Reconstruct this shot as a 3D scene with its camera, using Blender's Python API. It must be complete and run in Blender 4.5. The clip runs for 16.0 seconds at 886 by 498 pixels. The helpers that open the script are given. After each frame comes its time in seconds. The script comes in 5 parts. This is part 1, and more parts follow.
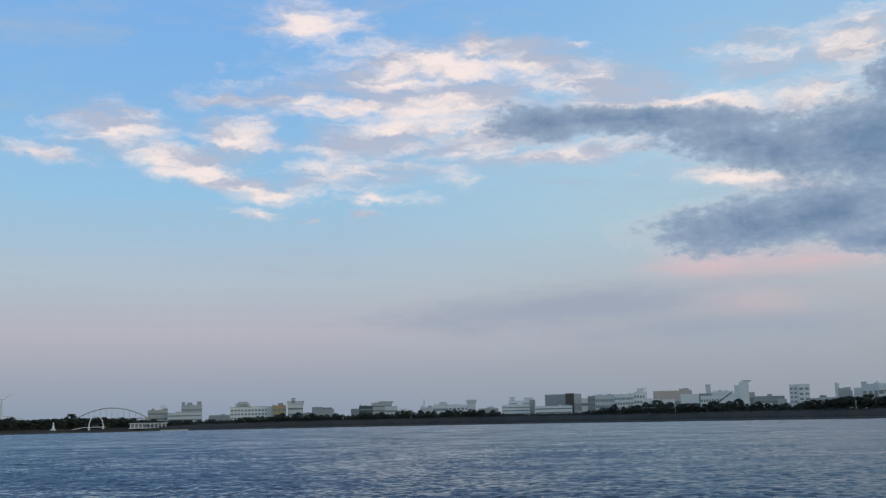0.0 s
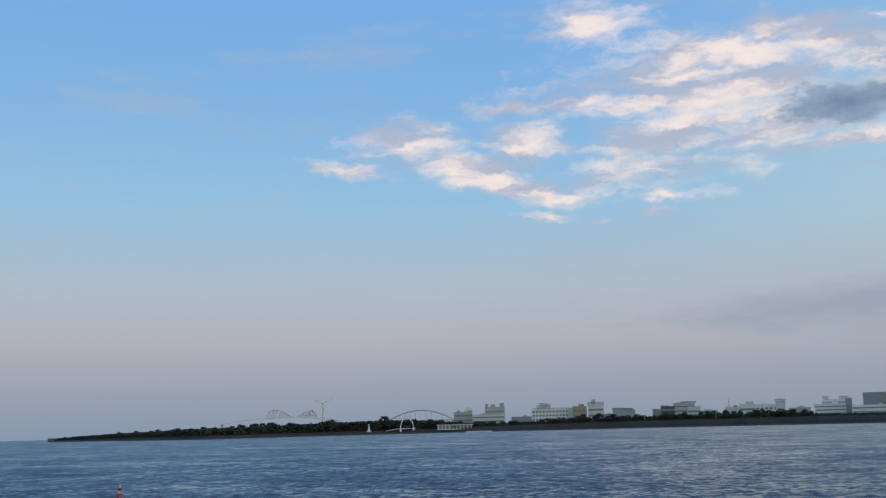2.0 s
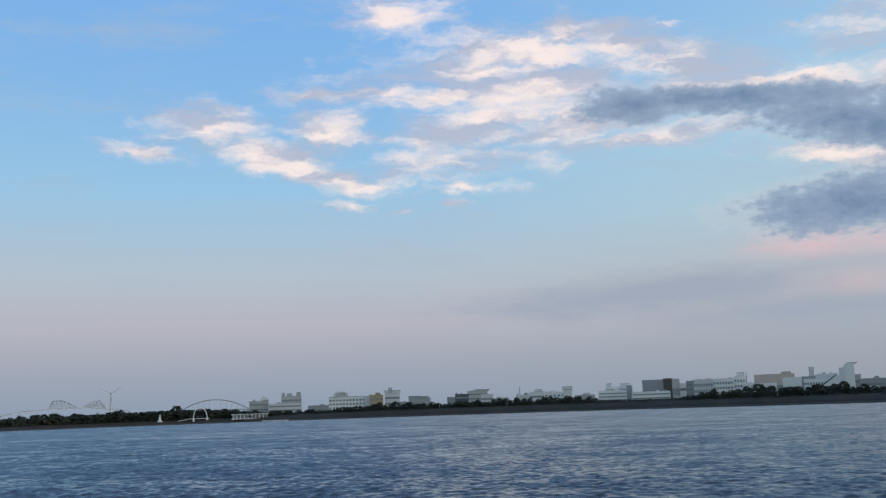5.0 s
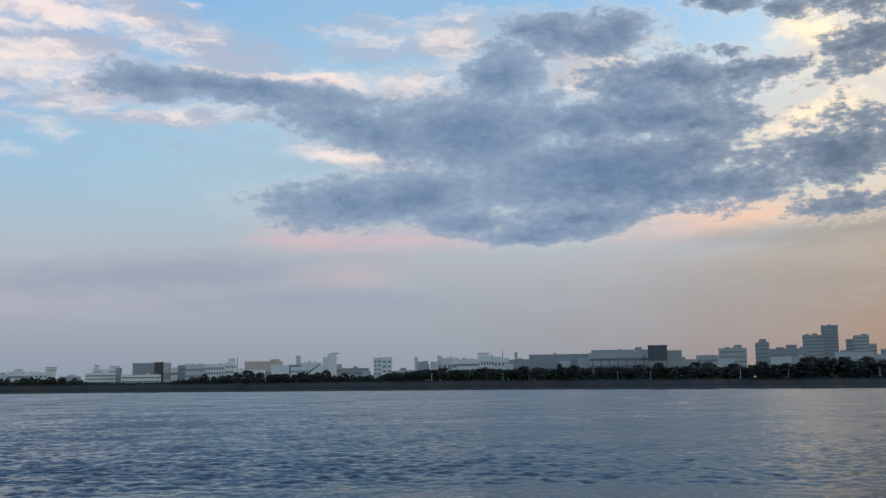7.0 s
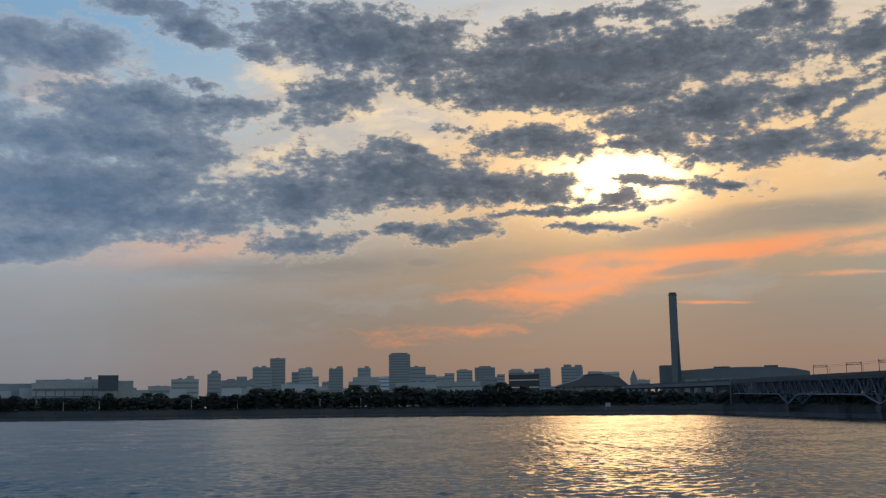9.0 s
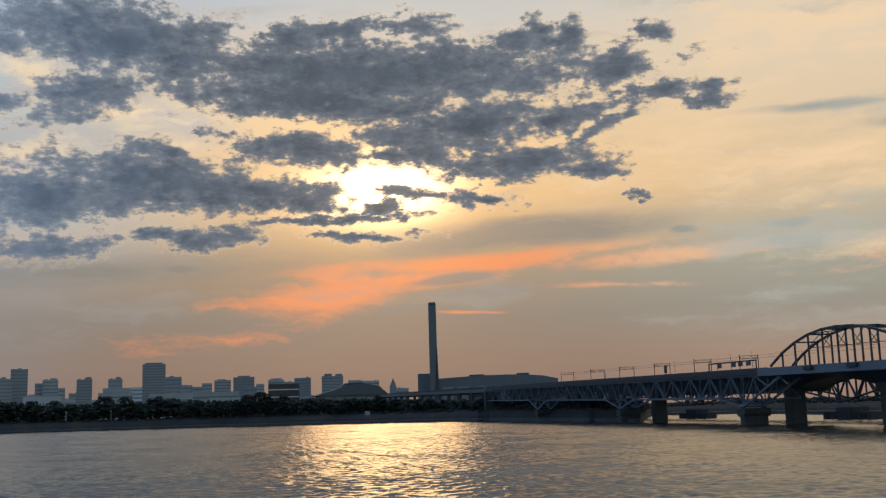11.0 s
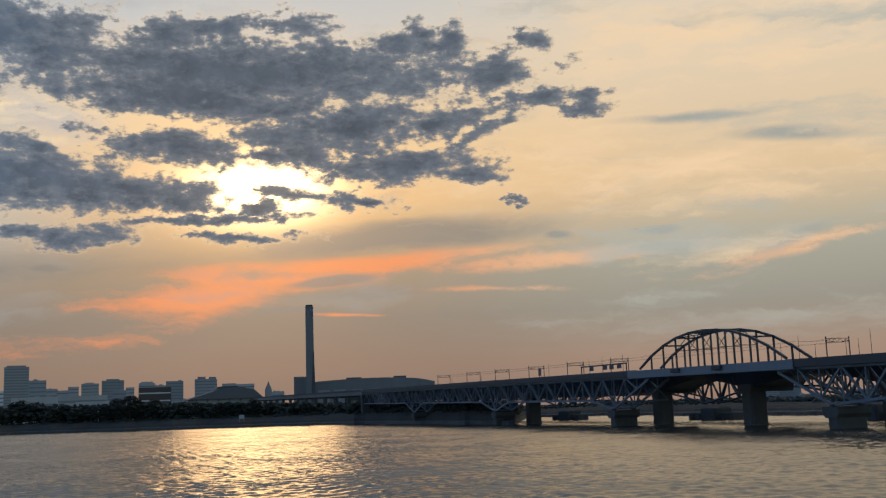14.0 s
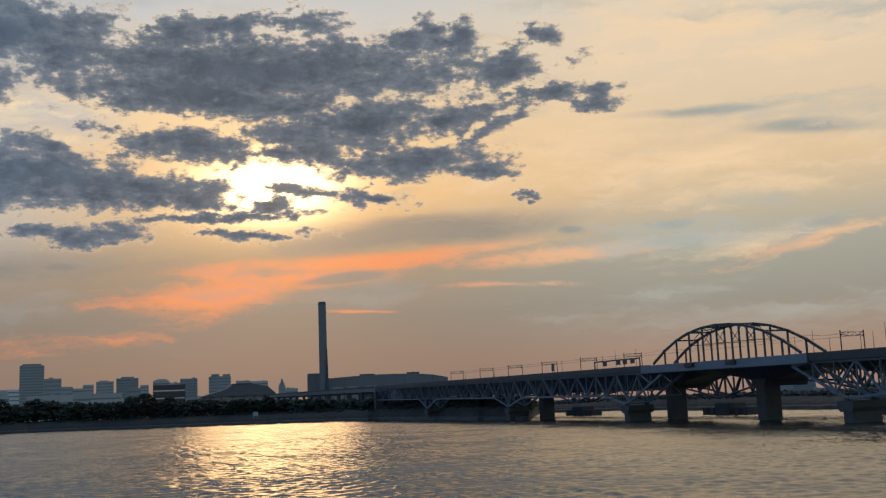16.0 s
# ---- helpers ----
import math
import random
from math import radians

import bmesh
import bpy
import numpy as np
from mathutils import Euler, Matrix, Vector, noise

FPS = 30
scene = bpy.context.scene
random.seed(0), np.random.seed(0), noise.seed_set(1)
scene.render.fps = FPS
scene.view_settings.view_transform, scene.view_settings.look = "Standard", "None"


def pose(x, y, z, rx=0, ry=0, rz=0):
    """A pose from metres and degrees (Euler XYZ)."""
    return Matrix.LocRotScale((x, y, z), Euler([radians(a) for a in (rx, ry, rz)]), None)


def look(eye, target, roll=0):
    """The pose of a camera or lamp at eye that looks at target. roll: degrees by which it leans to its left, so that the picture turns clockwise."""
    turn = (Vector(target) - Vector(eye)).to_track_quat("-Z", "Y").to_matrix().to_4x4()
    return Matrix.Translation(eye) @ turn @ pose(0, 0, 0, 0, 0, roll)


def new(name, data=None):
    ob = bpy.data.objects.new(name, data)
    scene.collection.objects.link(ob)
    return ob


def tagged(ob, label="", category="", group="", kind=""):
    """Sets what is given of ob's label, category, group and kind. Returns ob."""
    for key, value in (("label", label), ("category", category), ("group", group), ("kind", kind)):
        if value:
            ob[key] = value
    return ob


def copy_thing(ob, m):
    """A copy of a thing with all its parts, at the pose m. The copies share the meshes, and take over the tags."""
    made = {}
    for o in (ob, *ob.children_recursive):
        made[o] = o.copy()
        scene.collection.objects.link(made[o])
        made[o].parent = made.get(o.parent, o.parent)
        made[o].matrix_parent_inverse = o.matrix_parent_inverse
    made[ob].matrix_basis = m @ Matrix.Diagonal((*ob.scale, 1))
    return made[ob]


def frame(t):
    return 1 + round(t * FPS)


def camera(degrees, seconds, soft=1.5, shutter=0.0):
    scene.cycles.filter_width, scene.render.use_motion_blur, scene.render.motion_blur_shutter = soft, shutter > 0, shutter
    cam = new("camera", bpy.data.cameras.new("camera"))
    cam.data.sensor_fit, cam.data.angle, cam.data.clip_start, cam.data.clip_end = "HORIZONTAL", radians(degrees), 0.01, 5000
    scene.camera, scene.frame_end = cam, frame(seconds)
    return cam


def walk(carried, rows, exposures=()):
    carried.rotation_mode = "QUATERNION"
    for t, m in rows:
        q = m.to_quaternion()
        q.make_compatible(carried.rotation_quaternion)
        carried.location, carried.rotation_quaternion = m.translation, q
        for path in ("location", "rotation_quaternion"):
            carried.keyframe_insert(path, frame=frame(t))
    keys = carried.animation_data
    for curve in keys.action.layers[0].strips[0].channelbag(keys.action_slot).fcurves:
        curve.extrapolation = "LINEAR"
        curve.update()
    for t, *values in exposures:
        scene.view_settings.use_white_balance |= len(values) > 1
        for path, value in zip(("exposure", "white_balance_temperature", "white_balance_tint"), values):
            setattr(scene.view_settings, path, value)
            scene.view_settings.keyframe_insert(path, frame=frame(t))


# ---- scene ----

# ---- camera ----
EYE_Z = 8.0
cam = camera(46.20, 16.0, soft=1.3)
# seconds, heading clockwise from +y, tilt up, roll
PATH = [
    (0.0, 26.12, 9.34, -1.27),
    (0.5, 19.90, 9.28, -1.59),
    (1.0, 15.43, 9.40, -1.50),
    (1.5, 11.97, 9.38, -1.60),
    (2.0, 9.89, 9.78, -1.51),
    (2.5, 10.12, 9.66, -1.43),
    (3.0, 10.79, 9.29, -1.33),
    (3.2, 10.86, 9.33, -1.39),
    (5.3, 24.49, 8.44, -1.56),
    (5.5, 27.05, 8.08, -1.12),
    (6.0, 33.13, 7.49, -0.85),
    (6.5, 40.59, 7.54, -0.88),
    (7.0, 48.11, 7.34, -0.72),
    (7.5, 55.57, 7.90, -1.24),
    (8.0, 63.98, 8.13, -1.00),
    (8.5, 71.79, 8.53, -0.68),
    (9.0, 77.51, 8.60, -0.91),
    (9.5, 82.35, 8.72, -1.60),
    (9.7, 84.27, 8.56, -1.81),
    (11.8, 94.00, 8.75, -1.41),
    (12.0, 95.30, 8.59, -1.32),
    (12.5, 97.85, 8.80, -1.26),
    (13.0, 98.02, 8.88, -1.72),
    (13.5, 97.64, 8.71, -1.92),
    (14.0, 97.46, 8.72, -2.08),
    (14.5, 96.97, 8.83, -2.23),
    (15.0, 96.89, 8.79, -2.22),
    (15.5, 96.71, 8.73, -2.38),
    (16.0, 96.77, 8.53, -2.38),
]
walk(cam, [(t, pose(0, 0, EYE_Z, 90 + p, 0, -h) @ pose(0, 0, 0, 0, 0, r)) for t, h, p, r in PATH],
     exposures=[(0.0, 0.05), (3.2, 0.0), (5.5, 0.1), (6.5, 0.1), (7.5, -0.1), (8.5, -0.4), (9.7, -0.5), (12.0, -0.5), (16.0, -0.5)])

# ---- cloud banks: heading, height, half width, half height (degrees), tilt, density ----
WISPS_SOUTH = [
    (8.06, 15.76, 2.76, 0.89, -6, 1.00),
    (4.97, 14.21, 2.23, 0.41, -4, 1.00),
    (11.97, 13.99, 2.86, 0.76, -15, 1.00),
    (14.12, 13.03, 3.36, 0.54, -9, 1.00),
    (15.01, 15.39, 2.31, 0.89, -11, 1.00),
    (15.67, 11.41, 1.38, 0.27, -6, 0.80),
    (21.85, 11.15, 0.85, 0.25, -1, 1.00),
    (22.30, 12.08, 0.70, 0.31, -1, 0.60),
    (18.62, 21.64, 2.21, 0.88, -6, 0.75),
    (14.06, 17.47, 2.00, 0.44, -1, 0.75),
    (17.82, 17.43, 2.51, 0.48, -1, 0.75),
    (18.65, 11.00, 0.56, 0.15, -6, 0.60),
    (20.67, 13.48, 3.79, 0.86, -1, 0.50),
]
WISPS_HIGH = [
    (28.27, 20.16, 1.44, 0.84, -1, 1.00),
    (26.22, 19.25, 5.13, 1.06, -6, 1.00),
    (31.75, 19.41, 3.49, 0.96, -11, 1.00),
    (23.28, 18.38, 5.11, 1.09, -1, 0.90),
    (21.66, 17.17, 2.23, 0.49, -1, 1.00),
    (26.82, 17.26, 5.44, 1.28, 9, 1.00),
    (23.56, 15.62, 4.47, 1.05, 11, 0.90),
    (28.70, 15.36, 3.51, 0.98, -1, 0.80),
    (35.20, 17.94, 4.38, 0.83, -9, 0.90),
    (39.50, 16.70, 5.47, 0.52, -5, 0.90),
    (35.02, 14.36, 2.50, 0.60, 4, 1.00),
    (31.85, 14.07, 1.90, 0.37, -1, 0.80),
    (26.76, 14.83, 2.88, 0.49, -6, 0.80),
    (43.11, 12.25, 4.38, 0.48, -9, 1.00),
    (46.44, 14.23, 1.98, 0.25, -1, 0.80),
]
WISPS_WEST = [
    (48.51, 18.58, 1.93, 1.18, 19, 0.90),
    (44.14, 18.29, 1.75, 0.77, -1, 0.55),
    (46.63, 16.54, 1.98, 1.03, -1, 0.60),
    (56.73, 17.11, 2.79, 1.78, 9, 1.00),
    (43.63, 18.60, 1.89, 0.75, -1, 0.50),
    (46.83, 16.96, 1.58, 1.21, -1, 0.50),
    (59.97, 12.25, 2.13, 0.53, -1, 0.80),
    (68.50, 17.13, 1.68, 1.07, 19, 0.80),
    (67.69, 13.17, 5.08, 1.37, 17, 0.80),
    (57.37, 17.46, 3.39, 1.35, -21, 0.70),
    (67.92, 18.11, 1.86, 1.18, -1, 0.70),
    (73.33, 16.40, 4.76, 1.22, -11, 0.80),
]
CUMULUS_SOUTH = [
    (31.93, 15.94, 3.48, 0.97, -1, 1.00),
    (37.29, 15.92, 8.33, 0.77, -4, 1.00),
    (44.10, 13.83, 5.80, 1.27, -11, 1.00),
    (43.61, 14.06, 5.36, 1.22, -9, 1.00),
    (49.66, 13.71, 6.33, 2.46, -1, 1.20),
    (51.64, 16.87, 2.37, 1.81, 29, 1.00),
    (53.94, 19.04, 2.66, 0.83, -11, 1.00),
    (57.26, 18.66, 3.09, 0.99, -6, 1.00),
    (63.64, 19.73, 1.77, 0.39, -1, 0.90),
    (67.02, 18.96, 1.14, 0.48, -1, 0.90),
    (61.35, 16.21, 3.91, 0.98, -6, 1.00),
    (42.98, 9.73, 5.33, 1.11, -1, 1.00),
    (46.13, 10.19, 6.94, 1.55, 4, 1.00),
]
CUMULUS_MIDDLE = [
    (57.77, 10.83, 9.23, 1.96, -1, 1.20),
    (53.97, 8.25, 4.36, 0.68, 3, 1.00),
    (49.27, 8.76, 3.78, 0.75, -1, 0.90),
    (59.74, 14.23, 6.09, 1.18, -4, 1.10),
    (57.31, 11.65, 10.10, 1.70, 2, 1.20),
    (55.21, 8.92, 4.07, 0.91, 4, 1.00),
    (62.55, 10.24, 5.62, 0.99, 5, 1.00),
    (54.76, 18.90, 2.19, 1.16, -1, 1.00),
    (58.18, 18.82, 1.71, 1.22, -21, 1.00),
    (63.53, 20.20, 2.26, 0.79, -9, 1.00),
    (61.07, 21.17, 3.24, 0.60, -6, 1.00),
    (66.97, 19.12, 1.30, 0.47, -1, 0.90),
    (59.17, 15.57, 3.46, 1.17, -11, 1.00),
    (64.23, 16.17, 3.94, 0.58, -1, 1.00),
    (55.54, 14.00, 3.30, 1.12, -1, 1.10),
    (61.28, 13.69, 4.41, 0.63, -1, 1.00),
]
CUMULUS_WEST = [
    (73.03, 19.88, 7.29, 1.79, -6, 1.10),
    (71.42, 16.84, 3.31, 1.03, 13, 1.00),
    (86.23, 18.33, 13.42, 1.78, 1, 1.20),
    (83.32, 17.13, 8.53, 1.09, -4, 1.20),
    (92.29, 15.50, 6.28, 1.38, 4, 1.10),
    (82.75, 14.46, 3.95, 0.92, -5, 1.00),
    (90.10, 14.31, 2.13, 1.00, -1, 0.90),
    (95.13, 13.32, 4.64, 0.85, -1, 1.00),
    (98.80, 12.74, 1.94, 0.49, -1, 1.00),
    (75.22, 12.55, 6.66, 1.42, -4, 1.10),
    (69.85, 11.61, 5.30, 1.34, 3, 1.10),
    (79.99, 12.26, 4.76, 0.93, -7, 1.00),
    (83.14, 11.67, 1.57, 0.77, 9, 1.00),
    (84.36, 10.45, 5.31, 0.28, 3, 0.90),
    (78.35, 9.56, 2.53, 0.56, 4, 0.90),
    (74.92, 14.10, 1.75, 0.55, -11, 0.80),
]
CUMULUS_TATTERS = [
    (86.19, 9.64, 2.47, 0.30, -1, 0.80),
    (89.06, 11.80, 2.14, 0.30, -6, 0.80),
    (93.25, 11.41, 1.91, 0.40, -4, 0.90),
    (69.55, 9.05, 3.10, 0.61, 5, 0.80),
    (97.59, 15.57, 2.83, 0.60, 11, 0.90),
    (98.16, 19.52, 1.18, 0.80, 19, 0.90),
    (94.94, 19.64, 1.75, 0.66, -1, 0.80),
    (88.87, 20.90, 2.15, 0.57, -1, 0.90),
    (84.72, 20.60, 1.57, 0.41, 9, 0.80),
    (63.90, 17.28, 0.85, 0.29, -1, 0.70),
    (86.87, 11.08, 1.85, 0.24, 7, 0.70),
    (74.56, 9.60, 2.21, 0.28, 3, 0.70),
    (88.23, 13.98, 1.23, 0.42, -11, 0.80),
    (82.44, 19.88, 1.90, 1.01, 9, 0.90),
]
CUMULUS_NORTH = [
    (106.05, 16.45, 1.31, 0.60, 6, 0.90),
    (102.31, 16.66, 2.38, 0.49, 8, 0.90),
    (98.60, 19.95, 1.08, 0.96, 8, 0.90),
    (96.66, 20.12, 1.09, 0.78, 8, 0.90),
    (100.47, 18.29, 2.07, 0.85, 13, 0.90),
    (102.81, 19.80, 0.95, 0.45, -2, 0.80),
    (99.98, 14.95, 1.91, 0.31, 23, 0.60),
    (99.23, 12.57, 1.59, 0.43, -7, 0.90),
    (101.69, 11.05, 0.57, 0.19, -12, 0.70),
]
VEIL_GREY = [
    (32.78, 5.92, 14.18, 1.69, 3, 0.80),
    (40.26, 4.56, 14.61, 1.17, -1, 0.60),
    (95.61, 9.54, 11.37, 1.12, 2, 1.00),
    (116.76, 13.61, 4.53, 0.55, -5, 1.00),
    (111.58, 15.03, 5.69, 0.40, -2, 0.80),
    (116.28, 8.23, 3.09, 0.72, 18, 0.80),
    (91.79, 6.34, 6.48, 0.53, 4, 0.60),
    (88.77, 5.48, 4.21, 0.36, 2, 0.80),
    (93.43, 9.41, 9.37, 1.04, 7, 1.00),
    (91.24, 7.12, 2.67, 0.38, 5, 1.30),
    (76.43, 7.93, 1.89, 0.31, 2, 1.10),
    (70.49, 7.75, 15.50, 1.23, 2, 0.60),
    (109.02, 9.16, 1.51, 0.33, -2, 1.10),
    (109.56, 8.30, 1.95, 0.39, -2, 1.00),
    (104.10, 9.21, 1.24, 0.31, -2, 1.00),
]
GLOW_ORANGE = [
    (85.01, 6.39, 6.60, 1.55, 8, 1.10),
    (92.42, 8.02, 13.14, 0.68, 3, 1.10),
    (103.72, 7.99, 9.31, 0.61, 3, 1.00),
    (115.66, 7.64, 5.37, 0.67, 12, 0.90),
    (92.03, 5.21, 3.09, 0.15, -0, 0.80),
    (78.06, 3.81, 4.44, 0.61, 1, 0.30),
    (100.52, 6.47, 6.24, 0.22, -2, 0.60),
    (87.32, 7.13, 9.15, 1.03, 5, 0.80),
]
GLOW_PINK = [
    (41.35, 7.97, 6.16, 1.28, -1, 0.90),
    (42.39, 5.96, 4.61, 1.15, -1, 0.60),
    (63.99, 8.55, 10.51, 1.33, 8, 1.00),
    (45.48, 7.86, 8.79, 1.24, -1, 0.80),
    (47.66, 8.56, 4.65, 0.92, 4, 0.80),
    (62.58, 8.88, 9.74, 0.99, 5, 0.90),
]
WISPS_NORTH = [
    (112.24, 19.34, 8.95, 2.53, -2, 0.50),
    (110.17, 12.39, 10.57, 1.18, 4, 0.50),
    (113.04, 10.92, 8.80, 0.86, 2, 0.50),
    (104.04, 13.48, 6.28, 1.22, 18, 0.40),
    (113.67, 7.86, 5.21, 0.63, 8, 0.50),
]

# ---- world: evening sky with broken cloud ----
SUN_AZ, SUN_EL = 87.3, 12.1


def lin(r, g, b):
    return tuple(c / 12.92 if c <= 0.04045 else ((c + 0.055) / 1.055) ** 2.4 for c in (r, g, b)) + (1.0,)


class Nodes:
    """Short ways to add shader nodes to one tree."""

    def __init__(self, tree):
        self.t = tree
        self.last = None

    def put(self, socket, v):
        if isinstance(v, bpy.types.NodeSocket):
            self.t.links.new(v, socket)
        elif v is not None:
            socket.default_value = v

    def math(self, op, a, b=None, c=None, clamp=False):
        n = self.t.nodes.new("ShaderNodeMath")
        n.operation, n.use_clamp = op, clamp
        for s, v in zip(n.inputs, (a, b, c)):
            self.put(s, v)
        return n.outputs[0]

    def vec(self, op, a, b=None, scale=None):
        n = self.t.nodes.new("ShaderNodeVectorMath")
        n.operation = op
        self.put(n.inputs[0], a)
        self.put(n.inputs[1], b)
        if scale is not None:
            self.put(n.inputs["Scale"], scale)
        return n.outputs["Value"] if op in ("LENGTH", "DOT_PRODUCT", "DISTANCE") else n.outputs[0]

    def step(self, v, lo, hi, a=0.0, b=1.0):
        n = self.t.nodes.new("ShaderNodeMapRange")
        n.interpolation_type = "SMOOTHSTEP"
        for k, x in zip(("Value", "From Min", "From Max", "To Min", "To Max"), (v, lo, hi, a, b)):
            self.put(n.inputs[k], x)
        return n.outputs[0]

    def noise(self, v, scale, detail=6, rough=0.55, distort=0.0, color=False):
        n = self.t.nodes.new("ShaderNodeTexNoise")
        self.put(n.inputs["Vector"], v)
        n.inputs["Scale"].default_value, n.inputs["Detail"].default_value = scale, detail
        n.inputs["Roughness"].default_value, n.inputs["Distortion"].default_value = rough, distort
        return n.outputs["Color" if color else "Fac"]

    def mix(self, f, a, b, kind="MIX"):
        n = self.t.nodes.new("ShaderNodeMix")
        n.data_type, n.blend_type = "RGBA", kind
        self.put(n.inputs[0], f)
        self.put(n.inputs[6], a)
        self.put(n.inputs[7], b)
        return n.outputs[2]

    def ramp(self, v, stops):
        n = self.t.nodes.new("ShaderNodeValToRGB")
        e = n.color_ramp.elements
        while len(e) < len(stops):
            e.new(0.5)
        for el, (p, c) in zip(e, stops):
            el.position, el.color = p, c
        self.put(n.inputs[0], v)
        return n.outputs[0]

    def mapping(self, v, loc, rot, scale):
        n = self.t.nodes.new("ShaderNodeMapping")
        n.vector_type = "TEXTURE"
        self.put(n.inputs[0], v)
        n.inputs[1].default_value, n.inputs[2].default_value, n.inputs[3].default_value = loc, rot, scale
        return n.outputs[0]

    def bank(self, v, rows, soft=0.25, swell=1.0):
        """The thickness of a bank of clouds: the union of its swells."""
        got = None
        for az, el, w, h, tilt, gain in rows:
            if self.last is not None:       # one swell after the other, which keeps the shader small
                k = self.t.nodes.new("ShaderNodeVectorMath")
                k.operation = "MULTIPLY_ADD"
                self.put(k.inputs[0], self.last)
                self.put(k.inputs[1], (1e-7, 1e-7, 0))
                self.put(k.inputs[2], v)
                at = k.outputs[0]
            else:
                at = v
            d = self.vec("LENGTH", self.mapping(at, (az, el, 0), (0, 0, radians(tilt)), (w * swell, h * swell, 1)))
            d = self.math("MULTIPLY_ADD", d, -gain, gain)
            got = d if got is None else self.math("SMOOTH_MAX", got, d, soft)
            self.last = got
        return got


def build_world():
    world = bpy.data.worlds.new("evening_sky")
    scene.world = world
    world.use_nodes = True
    tree = world.node_tree
    tree.nodes.clear()
    n = Nodes(tree)
    co = tree.nodes.new("ShaderNodeTexCoord").outputs["Generated"]
    sep = tree.nodes.new("ShaderNodeSeparateXYZ")
    n.put(sep.inputs[0], co)
    az = n.math("MULTIPLY", n.math("ARCTAN2", sep.outputs[0], sep.outputs[1]), 180 / math.pi)
    el = n.math("MULTIPLY", n.math("ARCSINE", sep.outputs[2]), 180 / math.pi)
    comb = tree.nodes.new("ShaderNodeCombineXYZ")
    n.put(comb.inputs[0], az)
    n.put(comb.inputs[1], el)
    p = comb.outputs[0]
    wide = n.vec("MULTIPLY", p, (0.55, 1.0, 1.0))       # clouds lie flat: longer than high

    # clear air, by height, for four quarters of the view
    h = n.math("DIVIDE", el, 32.0, clamp=True)
    south = n.ramp(h, [(0.0, lin(.53, .59, .67)), (.07, lin(.60, .63, .69)), (.15, lin(.69, .69, .73)), (.24, lin(.68, .735, .785)),
                       (.38, lin(.58, .75, .87)), (.55, lin(.51, .70, .88)), (.78, lin(.45, .66, .89)), (1, lin(.38, .58, .86))])
    middle = n.ramp(h, [(0.0, lin(.56, .59, .64)), (.10, lin(.62, .65, .69)), (.20, lin(.68, .70, .73)), (.32, lin(.67, .77, .82)),
                        (.48, lin(.64, .78, .87)), (.75, lin(.53, .71, .88)), (1, lin(.42, .60, .84))])
    west = n.ramp(h, [(0.0, lin(.55, .46, .42)), (.08, lin(.59, .50, .44)), (.16, lin(.58, .53, .48)), (.25, lin(.66, .58, .49)),
                      (.36, lin(.93, .76, .55)), (.50, lin(.95, .82, .64)), (.66, lin(.80, .79, .77)), (1, lin(.62, .70, .80))])
    north = n.ramp(h, [(0.0, lin(.60, .49, .43)), (.08, lin(.65, .55, .48)), (.16, lin(.61, .59, .54)), (.25, lin(.67, .66, .60)),
                       (.38, lin(.88, .77, .62)), (.56, lin(.89, .81, .70)), (.75, lin(.86, .82, .75)), (1, lin(.90, .88, .83))])
    wob = n.math("MULTIPLY_ADD", n.noise(wide, 0.12, 3), 14.0, -7.0)
    azw = n.math("ADD", az, wob)
    sky = n.mix(n.step(azw, 14, 46), south, middle)
    low = n.math("ADD", azw, n.step(el, 4, 10, 10, 0))       # the warm haze reaches further along the horizon
    sky = n.mix(n.step(low, 56, 86), sky, west)
    sky = n.mix(n.step(azw, 92, 112), sky, north)

    # the rest of the dome
    nishita = tree.nodes.new("ShaderNodeTexSky")
    nishita.sky_type, nishita.sun_disc = "NISHITA", False
    nishita.sun_elevation, nishita.sun_rotation = radians(SUN_EL), radians(SUN_AZ)
    dome = n.vec("SCALE", nishita.outputs[0], scale=n.step(sep.outputs[1], -0.85, 0.0, 0.25, 0.075))   # unseen north brightened to light building fronts; dim in the east
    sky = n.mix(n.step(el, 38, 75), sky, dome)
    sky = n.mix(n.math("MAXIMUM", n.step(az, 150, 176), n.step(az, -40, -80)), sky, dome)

    # nearness to the sun
    sun = (math.sin(radians(SUN_AZ)) * math.cos(radians(SUN_EL)), math.cos(radians(SUN_AZ)) * math.cos(radians(SUN_EL)), math.sin(radians(SUN_EL)))
    away = n.math("MULTIPLY", n.math("ARCCOSINE", n.vec("DOT_PRODUCT", n.vec("NORMALIZE", co), sun)), 180 / math.pi)
    flat = n.vec("LENGTH", n.mapping(p, (SUN_AZ, SUN_EL, 0), (0, 0, radians(2)), (2.1, 0.95, 1)))
    near = n.math("POWER", 2.718, n.math("MULTIPLY", away, -0.22))
    disc = n.math("POWER", 2.718, n.math("MULTIPLY", n.math("MULTIPLY", flat, flat), -0.42))

    # edges of the clouds are torn by two sizes of eddies
    eddy = n.vec("SUBTRACT", n.noise(wide, 0.30, 3, 0.5, color=True), (0.5, 0.5, 0.5))
    curl = n.vec("SUBTRACT", n.noise(wide, 1.3, 5, 0.62, color=True), (0.5, 0.5, 0.5))
    torn = n.vec("ADD", p, n.vec("ADD", n.vec("MULTIPLY", eddy, (3.0, 1.1, 0)), n.vec("MULTIPLY", curl, (2.0, 1.1, 0))))
    gentle = n.vec("ADD", p, n.vec("MULTIPLY", eddy, (3.0, 0.7, 0)))
